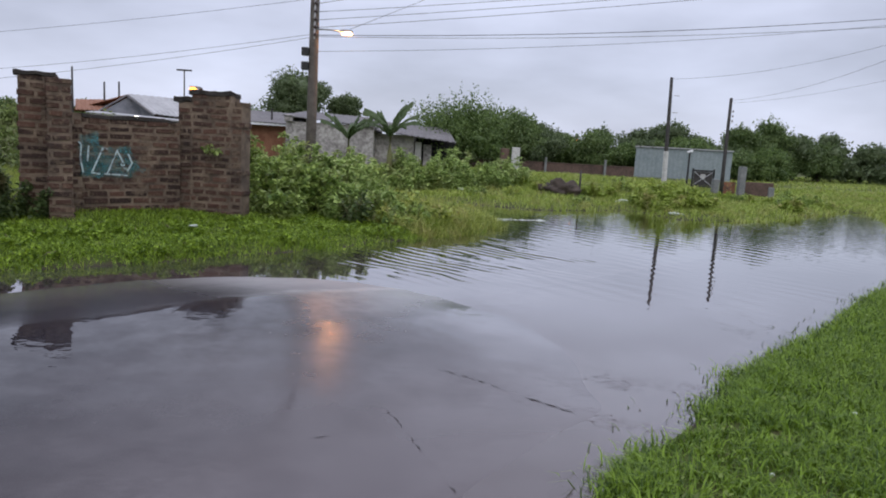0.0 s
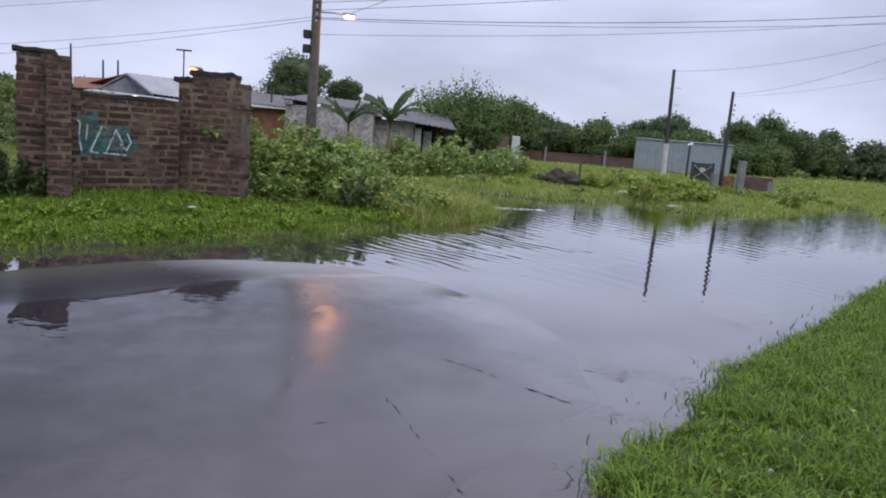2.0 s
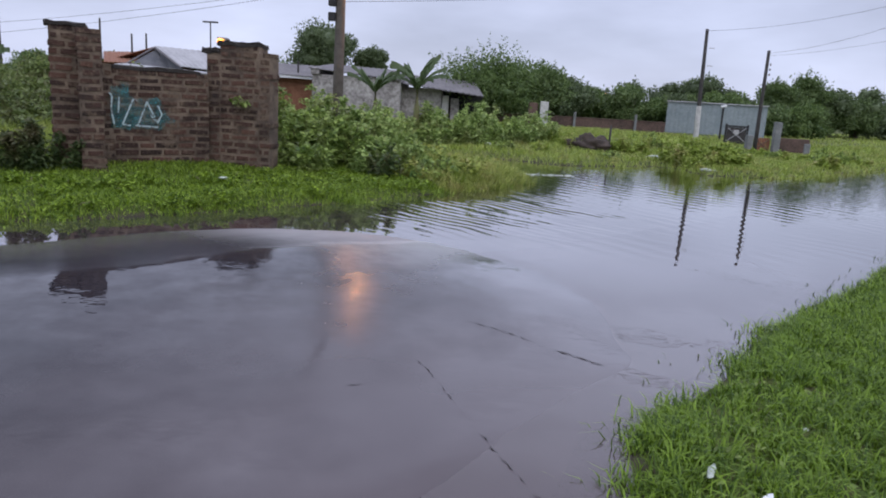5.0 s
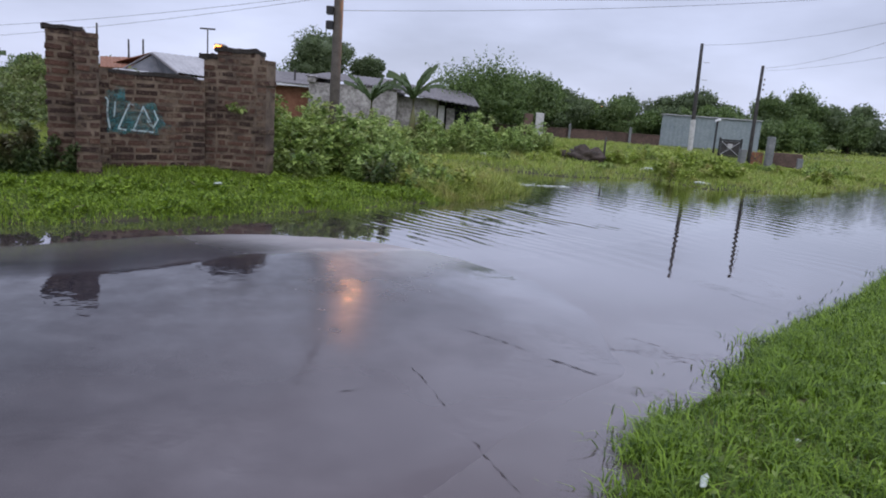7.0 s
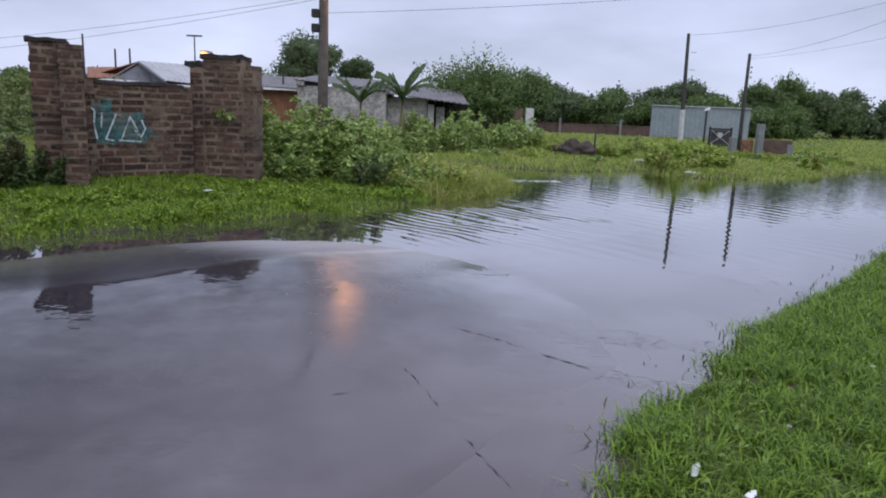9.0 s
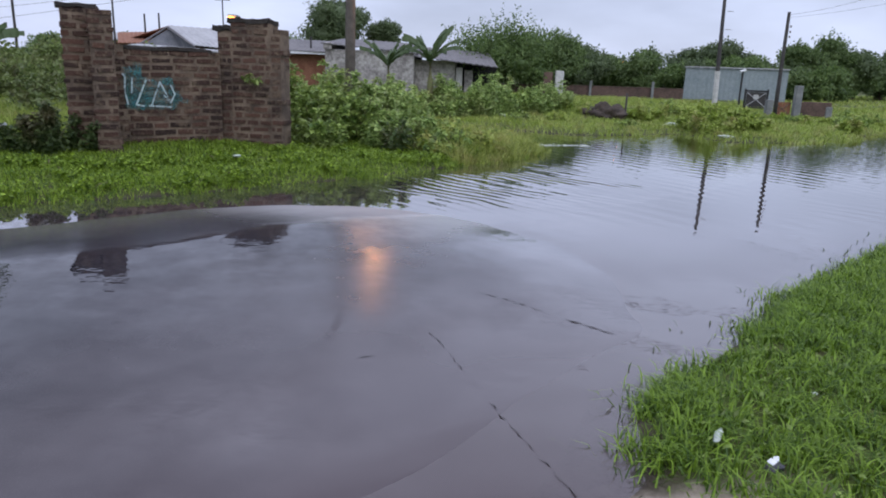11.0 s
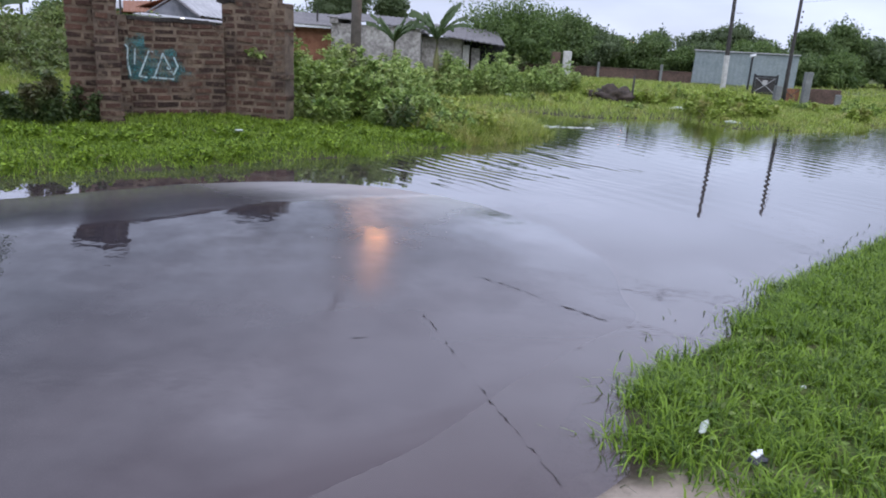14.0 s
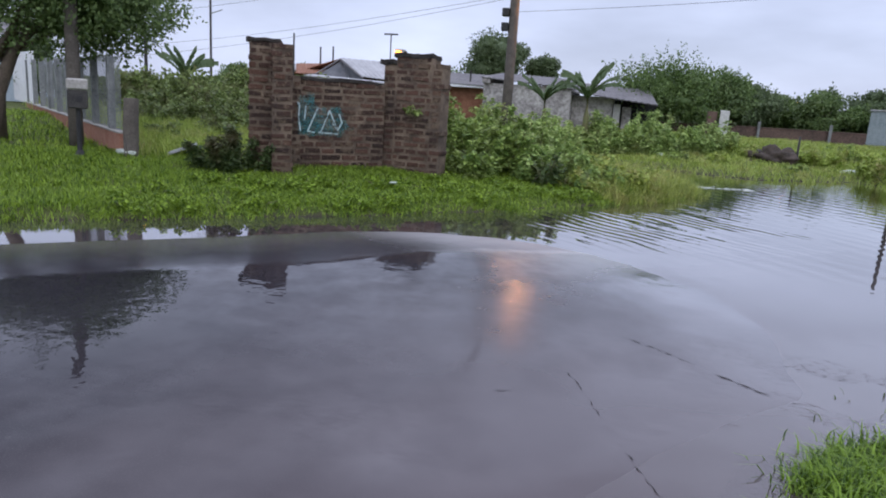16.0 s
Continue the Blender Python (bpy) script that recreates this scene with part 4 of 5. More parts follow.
sh = empty("metal_shed", Matrix.Translation((11.6, 42.3, 0.5)) @ Matrix.Rotation(radians(-18), 4, "Z"), "flat-topped shed of ribbed grey zinc sheets", "shed")
front = corrugated(5.4, 1.9, 22, 0.007)
bmesh.ops.rotate(front, cent=(0, 0, 0), matrix=Matrix.Rotation(radians(90), 3, "X"), verts=front.verts)
part("front_sheet", front, M_TIN, sh)
part("body", boxed(0.02, 0.05, 0, 5.38, 3.0, 1.86), M_TIN, sh)
part("roof", boxed(-0.06, -0.12, 1.86, 5.46, 3.1, 1.92, bevel=0.01), M_STEEL, sh, "flat pale metal roof edge")

gt = empty("iron_gate", Matrix.Translation((12.1, 33.9, land_at(12.1, 33.9))) @ Matrix.Rotation(radians(-16), 4, "Z"), "black iron yard gate on two posts", "gate")
for x in (0, 0.95):
    part("gate_post", boxed(x, 0, -0.1, x + 0.09, 0.09, 0.98, bevel=0.01), M_BLACK, gt)
part("rail", boxed(0.09, 0.02, 0.84, 0.95, 0.06, 0.92), M_BLACK, gt)
part("rail", boxed(0.09, 0.02, 0.10, 0.95, 0.06, 0.16), M_BLACK, gt)
part("panel", boxed(0.10, 0.035, 0.17, 0.94, 0.045, 0.83), M_POLE_DARK, gt, "dark sheet infill")
for xa, xb in ((0.12, 0.92), (0.92, 0.12)):
    part("brace", tubed([(xa, 0.015, 0.19), (xb, 0.015, 0.81)], 0.016, 6), M_STEEL, gt, "pale diagonal brace")
part("sign", boxed(0.40, -0.012, 0.52, 0.62, 0.0, 0.72, bevel=0.004), M_WHITEWASH, gt, "small pale plate")
yl = empty("yard_lamp", Matrix.Translation((12.58, 35.85, land_at(12.58, 35.85))), "thin black yard lamp post with a white head", "lamp")
part("shaft", tubed([(0, 0, -0.1), (0, 0, 1.66)], 0.05, 8), M_BLACK, yl)
part("head", tubed([(-0.12, 0, 1.66), (0.14, 0, 1.74)], 0.06, 8), M_WHITE_WOOD, yl, "white lamp head")
for x, y, h in ((13.40, 31.24, 1.36), (12.35, 31.5, 0.7), (14.9, 31.6, 0.55)):
    z = land_at(x, y)
    tagged(new("gate_pillar", mesh_bm("gate_pillar", boxed(x - 0.14, y - 0.14, z - 0.1, x + 0.14, y + 0.14, z + h, bevel=0.02), M_POST_GREY)), "square weathered masonry gate pillar on the far bank", "pillar", "gate pillars")
rg = empty("board_gate", Matrix.Translation((12.5, 31.4, land_at(12.5, 31.4))), "low rusty brown sheet gate between pillars", "gate")
for k in range(4):
    part("board", boxed(0.02 + k * 0.18, 0, 0.05, 0.18 + k * 0.18, 0.03, 0.62), M_RUST, rg)
for za, zb in ((0.08, 0.60), (0.60, 0.08)):
    part("brace", tubed([(0.03, -0.015, za), (0.72, -0.015, zb)], 0.02, 6), M_BARK, rg, "dark diagonal brace")
yw = new("yard_wall", mesh_bm("yard_wall", boxed(13.6, 31.5, 0.3, 15.0, 31.7, 0.92, bevel=0.02), M_DARKWALL))
tagged(yw, "low crumbling grey yard wall beside the gate", "wall")
heap = bmesh.new()
bmesh.ops.create_icosphere(heap, subdivisions=4, radius=1.0)
for v in heap.verts:
    v.co = Vector((v.co.x * 0.8, v.co.y * 0.7, v.co.z * 0.42)) * (1 + 0.5 * noise.noise(v.co * 2.3) + 0.3 * noise.noise(v.co * 6))
bmesh.ops.translate(heap, vec=(4.4, 25.6, 0.28), verts=heap.verts)
tagged(new("earth_mound", mesh_bm("earth_mound", heap, M_BOULDER, True)), "dark heap of earth and rubbish on the far bank", "earth heap")
st = utility_pole(5.0, 25.2, 1.15, 0.05, 0.03, M_POLE_DARK, (0.01, 0), "short dark stump standing by the earth heap")
st.name, st["category"], st["group"] = "stump", "stump", "stumps"

# ---- the left side: fence, meter pillar, slab ----
fp0, fp1 = Vector((-8.66, 10.32, 0)), Vector((-18.7, 18.1, 0))
fd = (fp1 - fp0)
FM = Matrix.Translation((fp0.x, fp0.y, 0)) @ Matrix.Rotation(math.atan2(fd.y, fd.x), 4, "Z")
FL = fd.length
fence = empty("garden_fence", FM, "tall wire and picket fence on a red brick plinth", "fence")
part("plinth", boxed(0.0, -0.07, 0.15, FL, 0.07, 0.74, bevel=0.012), M_REDBRICK, fence, "red brick plinth")
part("coping", boxed(0.0, -0.09, 0.74, FL, 0.09, 0.77, bevel=0.006), M_CONCRETE, fence)
for k in range(9):
    x = 0.9 + k * 1.45
    part("post", boxed(x - 0.07, -0.06, 0.77, x + 0.07, 0.06, 2.05, bevel=0.01), M_POST_GREY, fence, "stained grey concrete fence post")
for k in range(26):
    x = 11.2 + k * 0.28
    if x < FL + 4:
        part("picket", boxed(x - 0.06, -0.02, 0.7, x + 0.06, 0.02, 2.3, bevel=0.006), M_WHITE_WOOD, fence, "white picket")


def mesh_wire(w, h, step):
    """Thin crossing wires."""
    bm = bmesh.new()
    n = int((w + h) / step)
    for k in range(n):
        for sgn in (1, -1):
            a = k * step
            x0, z0_ = (a, 0.0) if a <= w else (w, a - w)
            x1, z1_ = (a - h, h) if a - h >= 0 else (0.0, a)
            if sgn < 0:
                x0, x1 = w - x0, w - x1
            tube(bm, [(x0, 0, z0_), (x1, 0, z1_)], 0.0028, 3)
    return bm


wm = part("wire_mesh", mesh_wire(9.0, 1.38, 0.065), M_POST_GREY, fence, "diagonal wire netting")
wm.location = (0.1, 0.0, 0.70)
fpost = new("fence_post", mesh_bm("fence_post", tubed([(-8.38, 10.16, 0.2), (-8.38, 10.16, 0.9), (-8.36, 10.17, 1.36)], [0.135, 0.13, 0.12], 10), M_POLE))
tagged(fpost, "thick short weathered timber corner post of the fence", "fence post")
me_ = empty("meter_pillar", Matrix.Translation((-8.84, 9.5, land_at(-8.84, 9.5))) @ Matrix.Rotation(radians(43), 4, "Z"), "grey electricity meter box on a thin dark post", "meter box")
mz = me_.location.z
part("post", tubed([(0, 0, -0.1), (0, 0, 0.02), (0, 0, 0.12), (0, 0, 1.2 - mz)], [0.11, 0.09, 0.04, 0.035], 8), M_BLACK, me_)
mbox = part("box", boxed(-0.15, -0.10, 1.16 - mz, 0.15, 0.08, 1.46 - mz, bevel=0.02), M_POLE_DARK, me_, "dark meter box")
part("cap", boxed(-0.16, -0.12, 1.46 - mz, 0.16, 0.10, 1.64 - mz, bevel=0.025), M_CONCRETE, mbox, "pale weathered box top")
part("dial", tubed([(0.02, -0.10, 1.32 - mz), (0.02, -0.115, 1.32 - mz)], 0.055, 12), M_BLACK, mbox, "round black meter dial")
utility_pole(-9.93, 10.6, 5.2, 0.125, 0.105, M_POLE, (0.002, 0.0), "grey-brown wooden street pole beside the tree")
slab = boxed(-0.24, -0.2, 0, 0.24, 0.2, 0.06, bevel=0.01)
so = new("concrete_slab", mesh_bm("concrete_slab", slab, M_SLAB))
so.matrix_world = Matrix.Translation((-7.85, 10.85, land_at(-7.85, 10.85) + 0.10)) @ Matrix.Rotation(radians(25), 4, "Z") @ Matrix.Rotation(radians(-22), 4, "Y")
tagged(so, "loose grey concrete slab lying tilted in the grass", "slab")

# ---- vegetation ----


def on_land(n, x0, x1, y0, y1, lo=0.02, hi=99.0, keep=None):
    """Random points of the ground between two distances from the waterline."""
    x, y = rng.uniform(x0, x1, n), rng.uniform(y0, y1, n)
    d = shore_distance(x, y) + 0.12 * wavy(x * 3.1, y * 3.1)
    ok = (d > lo) & (d < hi)
    if keep is not None:
        ok &= keep(x, y)
    x, y = x[ok], y[ok]
    return np.stack([x, y, land(x, y) - 0.01], 1)


def stuff(name, vt, mat, label, category):
    return tagged(new(name, mesh_arrays(name, *vt, mat)), label, category, kind="stuff")


def clustered(pts, n, spread):
    """Points gathered in tufts round given ones."""
    k = rng.integers(0, len(pts), n)
    p = pts[k] + np.concatenate([rng.normal(0, spread, (n, 2)), np.zeros((n, 1))], 1)
    p[:, 2] = land(p[:, 0], p[:, 1]) - 0.01
    return p


def across(x, y):
    return x * ROAD_N[0] + y * ROAD_N[1]


def along(x, y):
    return x * ROAD_DIR[0] + y * ROAD_DIR[1]


# near verge
tufts = on_land(5600, 0.5, 9, 0.8, 12.5, -0.05, keep=lambda x, y: (across(x, y) < 3.2) & (np.hypot(x - 0.7, y - 1.7) > 0.85))
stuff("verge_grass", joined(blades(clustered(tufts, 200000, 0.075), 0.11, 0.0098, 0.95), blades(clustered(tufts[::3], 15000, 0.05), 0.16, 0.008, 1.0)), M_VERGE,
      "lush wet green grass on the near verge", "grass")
behind = on_land(2600, 0.4, 9, -5, 1.0, 0.0, keep=lambda x, y: (across(x, y) < 3.2) & (np.hypot(x - 0.7, y - 1.7) > 0.95))
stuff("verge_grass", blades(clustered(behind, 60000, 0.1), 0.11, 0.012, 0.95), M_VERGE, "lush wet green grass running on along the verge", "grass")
low = on_land(8000, 0.5, 6, 0.8, 9, 0.0, keep=lambda x, y: (across(x, y) < 3.0) & (np.hypot(x - 0.7, y - 1.7) > 0.85))
low[:, 2] += rng.uniform(0.01, 0.08, len(low))
stuff("verge_clover", leaves(low, 0.032, 0.6, -0.3), M_WEED, "low broad-leaved weeds among the verge grass", "weeds")
reedy = on_land(2400, 0.7, 8, 2.2, 11.5, -0.32, 0.05, keep=lambda x, y: across(x, y) < 4.2)
reedy[:, 2] = -0.02
stuff("water_grass", joined(blades(reedy[:900], 0.075, 0.010, 1.3), blades(reedy[::60], 0.26, 0.004, 0.15)),
      M_BUSH_DARK, "sparse drowned grass stalks standing in the shallow water", "grass")
# bank in front of the wall
bank = on_land(9000, -12, 3, 4.5, 17, 0.0, 5.0, keep=lambda x, y: (across(x, y) > 6) & (along(x, y) < 14))
stuff("bank_grass", joined(blades(clustered(bank, 130000, 0.13), 0.105, 0.010, 0.85)), M_GRASS, "bright green wet grass on the bank before the brick wall", "grass")
edge = on_land(4000, -6.2, 3, 4.5, 17, 0.02, 1.6, keep=lambda x, y: (across(x, y) > 6))
edge[:, 2] += rng.uniform(0.02, 0.14, len(edge))
stuff("bank_creeper", leaves(clustered(edge, 13000, 0.12) + np.array([0, 0, 0.06]), 0.036, 0.7, -0.3), M_GRASS, "low broad-leaved creeper along the water's edge", "weeds")
back = on_land(9000, -20, 0, 9, 26, 4.0, 30, keep=lambda x, y: (across(x, y) > 12.6) & ((x > -8.3) | ((x + 8.66) * 7.78 + (y - 10.32) * 10.04 > 4)))
stuff("rough_grass", blades(clustered(back, 60000, 0.2), 0.32, 0.016, 0.5), M_FIELD, "rough tall grass in the lot behind the wall", "grass")
lawn = on_land(9000, -24, -6.5, -6, 16, 0.3, 16, keep=lambda x, y: ((x + 8.66) * 7.78 + (y - 10.32) * 10.04 < 0) & (across(x, y) > 9) & (along(x, y) > -14))
stuff("lawn_grass", blades(clustered(lawn, 60000, 0.2), 0.12, 0.018, 0.8), M_GRASS, "short green lawn grass along the garden fence", "grass")
# grassy point with tall yellowing stalks
spit = on_land(9000, -4, 2, 11, 21, 0.0, 5.0, keep=lambda x, y: (along(x, y) > 9.0) & (across(x, y) > 8.5))
stuff("tall_grass", joined(blades(clustered(spit, 60000, 0.14), 0.21, 0.013, 1.1), blades(clustered(spit[::6], 5000, 0.1), 0.36, 0.011, 0.8)), M_GRASS_DRY,
      "tall yellowing grass on the point beside the water", "grass")
# far bank and fields
farb = on_land(17000, -6, 26, 17, 37, -0.22, 20, keep=lambda x, y: y - 0.25 * x > 17.0)
stuff("far_bank_grass", blades(clustered(farb, 90000, 0.25), 0.19, 0.022, 0.9), M_FIELD, "long green grass on the far bank", "grass")
fieldp = on_land(16000, 8, 60, 18, 75, 0.0, 90, keep=lambda x, y: x > 0.35 * y)
stuff("field_grass", blades(clustered(fieldp, 44000, 0.4), 0.16, 0.05, 1.0), M_FIELD, "pale green field grass running to the far trees", "grass")


def weed_bush(name, x, y, r, h, leaf, count, mat, label, stems=9, group="weed bushes", z=None):
    z = land_at(x, y) if z is None else z
    ob = empty(name, Matrix.Translation((x, y, z)) @ Matrix.Rotation(rng.uniform(0, 6), 4, "Z"), label, "bush", group)
    # upright stalks of uneven height, each with whorls of leaves along its upper part
    n_st = max(6, int(20 * r * r) + stems)
    ba = rng.uniform(0, math.tau, n_st)
    br_ = r * rng.uniform(0.0, 1.0, n_st) ** 0.6
    tall = h * rng.uniform(0.5, 1.12, n_st) * (1 - 0.55 * (br_ / r) ** 2)
    foot = np.stack([np.cos(ba) * br_ * 0.7, np.sin(ba) * br_ * 0.7, np.full(n_st, -0.05)], 1)
    tip = np.stack([np.cos(ba) * br_ * 1.05, np.sin(ba) * br_ * 1.05, tall], 1)
    bm = bmesh.new()
    for f_, t_ in zip(foot[:stems], tip[:stems]):
        f_ = f_ * np.array([0.06, 0.06, 1])
        tube(bm, [f_, (f_ + t_) / 2 + np.array([0, 0, 0.04]), t_], [0.016, 0.012, 0.006], 5)
    part("stem", bm, M_STEM, ob)
    each = 6
    hub_k = np.repeat(np.arange(n_st), each)
    up_t = np.clip(np.tile(np.linspace(0.25, 1.0, each), n_st) + rng.normal(0, 0.06, n_st * each), 0.1, 1.05)
    hubs = foot[hub_k] + (tip[hub_k] - foot[hub_k]) * up_t[:, None]
    girth = (0.16 * r + leaf * 0.5) * (1.25 - 0.75 * up_t)
    k = rng.integers(0, len(hubs), count)
    v = rng.normal(size=(count, 3))
    v /= np.linalg.norm(v, axis=1)[:, None]
    q = hubs[k] + v * (girth[k] * rng.uniform(0.2, 1.0, count))[:, None] * np.array([1, 1, 0.55])
    q[:, 2] = np.maximum(q[:, 2], 0.03)
    o = v * 0.8 + np.array([0, 0, 0.25])
    part("foliage", mesh_arrays("foliage", *leaves(q, leaf, 0.6, 0.15, o), mat), mat, ob)
    return ob


LAB = "leafy green weed bush growing beside the wall and pole"
for x, y, r, h in ((-4.05, 14.6, 0.85, 1.30), (-3.3, 14.1, 0.75, 1.15), (-4.6, 16.5, 1.0, 1.35), (-3.1, 16.4, 0.95, 1.25), (-2.55, 13.9, 0.75, 0.98), (-2.0, 14.5, 0.8, 0.98),
                   (-1.75, 13.6, 0.55, 0.62), (-2.2, 16.6, 0.9, 1.05), (-3.0, 12.9, 0.5, 0.55), (-4.2, 18.8, 1.1, 1.4), (-2.6, 19.0, 1.0, 1.15), 
                   (-1.2, 14.2, 0.5, 0.5)):
    weed_bush("weed_bush", x, y, r, h, 0.105, int(4200 * r * r + 1300), M_WEED_PALE if y > 15 or x > -2.3 else M_WEED, LAB)
weed_bush("dry_bush", -1.62, 13.15, 0.33, 0.95, 0.10, 340, M_BUSH_DARK, "brown withering weed bush at the water's edge")
for x, y, r, h in ((-2.4, 23.5, 0.9, 1.05), (-1.2, 24.2, 0.9, 1.0), (-0.2, 24.8, 0.8, 1.0), (0.9, 25.5, 0.8, 0.9), (2.0, 26.5, 0.9, 0.95), (-3.4, 25.5, 1.1, 1.15), (-5.0, 24.5, 1.2, 1.2), (2.8, 28.0, 0.9, 1.0),
                   (0.4, 28.5, 1.0, 1.1), (-1.6, 27.5, 1.0, 1.05), (7.4, 22.9, 1.1, 0.85), (8.3, 23.0, 0.9, 0.7), (5.7, 25.6, 0.7, 0.5), (12.6, 24.9, 0.5, 0.45)):
    weed_bush("weed_bush", x, y, r, h * (1.0 if x > 5 else 1.15), 0.12, int(2900 * r * r + 900), M_FIELD if x > 5 else M_WEED_PALE, "leafy green weed clump on the far bank", group="far bank weeds")
for k in range(52):
    x, y = rng.uniform(-3.2, 0.9), rng.uniform(13.2, 19.5)
    if 0.3 < float(shore_distance(np.array([x]), np.array([y]))[0]) < 4:
        weed_bush("weed_tuft", x, y, rng.uniform(0.25, 0.5), rng.uniform(0.3, 0.55), 0.10, 320, M_GRASS_DRY if k % 2 else M_WEED, "low straggling weed tuft on the grassy point", 4, "weed tufts")
for k in range(70):
    x, y = rng.uniform(-2, 17), rng.uniform(19.5, 33)
    if 0.3 < float(shore_distance(np.array([x]), np.array([y]))[0]) < 12 and y - 0.25 * x > 18.5:
        weed_bush("weed_tuft", x, y, rng.uniform(0.3, 0.7), rng.uniform(0.28, 0.6), 0.10, 480, M_FIELD if k % 3 else M_WEED, "low straggling weed tuft on the far bank", 4, "weed tufts")
k = 0
while k < 54:
    x, y = rng.uniform(-6.4, 0.2), rng.uniform(5.5, 15)
    d = float(shore_distance(np.array([x]), np.array([y]))[0])
    if across(x, y) > 6 and 0.2 < d < 2.2:
        k += 1
        weed_bush("grass_clump", x, y, rng.uniform(0.22, 0.45), rng.uniform(0.11, 0.20), 0.05, 480, M_GRASS, "low bright green weed clump on the grassy bank", 1, "bank weed clumps")
weed_bush("dark_bush", -6.55, 10.3, 0.78, 0.74, 0.075, 4600, M_BUSH_DARK, "dense dark green bush against the brick pier")
weed_bush("wall_weed", -4.05, 12.28, 0.14, 0.2, 0.09, 60, M_WEED, "small bright weed sprouting from the brick pier", 3, z=1.38)
for x, y, r, h in ((-10.2, 18.5, 1.3, 0.75), (-8.0, 19.5, 1.2, 0.8), (-11.5, 21.0, 1.5, 0.95), (-9.5, 22.5, 1.5, 1.0), (-12.6, 19.0, 1.2, 0.7), (-13.8, 22.5, 1.4, 0.95), (-11.2, 25.0, 1.6, 1.1),
                   (-10.0, 15.2, 0.5, 0.4), (-16.0, 23.5, 1.4, 1.0), (-8.0, 25.5, 1.6, 1.1), (-7.6, 15.6, 0.6, 0.45), (-14.5, 19.5, 1.0, 0.6), (-9.0, 17.0, 0.7, 0.5),
                   (-12.4, 15.9, 0.8, 0.75), (-11.3, 16.4, 0.9, 0.8), (-10.2, 16.9, 0.8, 0.8), (-9.2, 16.2, 0.7, 0.75), (-13.4, 17.2, 1.0, 1.0), (-12.0, 18.0, 1.0, 1.15), (-10.7, 18.0, 0.9, 1.1),
                   (-10.5, 14.0, 0.45, 0.4), (-9.6, 14.6, 0.5, 0.45), (-8.6, 14.9, 0.5, 0.5), (-9.6, 12.7, 0.35, 0.3)):
    weed_bush("scrub", x, y, r, h, 0.11, int(2000 * r * r + 300), M_SCRUB, "overgrown olive-green scrub in the lot behind the wall", group="lot scrub")


def tree(x, y, trunk, height, r, leaf, count, mat, label, name="tree", lumps=14, squash=0.75, group="", r0=0.14, limbs=7, wild=0.9, shoots=0, lean=(0, 0), heart=0.25):
    z = land_at(x, y)
    ob = empty(name, Matrix.Translation((x, y, z)), label, "tree", group)
    ch = (height - trunk) / 2
    c = np.array([lean[0], lean[1], trunk + ch])
    v = rng.normal(size=(lumps, 3))
    v /= np.linalg.norm(v, axis=1)[:, None]
    cen = c + v * np.array([r, r, ch]) * rng.uniform(0.35, 0.8, lumps)[:, None]
    bm = bmesh.new()
    tube(bm, [(0, 0, -0.1), (0.04 * r, 0, trunk * 0.5), (0.25 * lean[0], 0.05 + 0.25 * lean[1], trunk), (0.05 + lean[0], lean[1], trunk + ch)], [r0 * 1.25, r0, r0 * 0.85, r0 * 0.4], 9)
    stem_ = part("trunk", bm, M_BARK, ob, smooth=True)
    for k in range(min(limbs, lumps)):
        e = Vector(cen[k])
        s = Vector((0, 0, trunk * rng.uniform(0.75, 1.05)))
        part("limb", tubed([s, s.lerp(e, 0.5) + Vector((0, 0, 0.1 * r)), e], [r0 * 0.5, r0 * 0.3, r0 * 0.1], 6), M_BARK, stem_, smooth=True)
    k = rng.integers(0, lumps, count)
    w = rng.normal(size=(count, 3))
    w /= np.linalg.norm(w, axis=1)[:, None]
    rad = r * rng.uniform(0.28, 0.5, lumps)[k] * rng.uniform(0.45, 1.0, count) ** 0.5 * rng.uniform(0.8, 1.0 + 0.25 * wild, count)
    p = cen[k] + w * rad[:, None] * np.array([1, 1, squash])
    if shoots:
        each = 26
        sk = rng.integers(0, lumps, shoots)
        sd = rng.normal(size=(shoots, 3)) + np.array([0, 0, 0.7])
        sd /= np.linalg.norm(sd, axis=1)[:, None]
        run = np.linspace(0.2, 1.0, each)[None, :, None] * (r * rng.uniform(0.35, 0.72, shoots))[:, None, None]
        sp = (cen[sk][:, None, :] + sd[:, None, :] * run + rng.normal(0, leaf * 0.45, (shoots, each, 3)) - np.array([0, 0, 0.18]) * (run / r) ** 2).reshape(-1, 3)
        p, w = np.concatenate([p, sp]), np.concatenate([w, np.repeat(sd, each, axis=0)])
    hearts = [(cen[j] + ICO_V * (1 + rng.uniform(-0.3, 0.3, (len(ICO_V), 1))) * r * heart * np.array([1, 1, squash]), ICO_T) for j in range(lumps)]
    part("crown", mesh_arrays("crown", *joined(small_leaves(p, leaf, 0.6, w), *hearts), mat), mat, ob)
    return ob


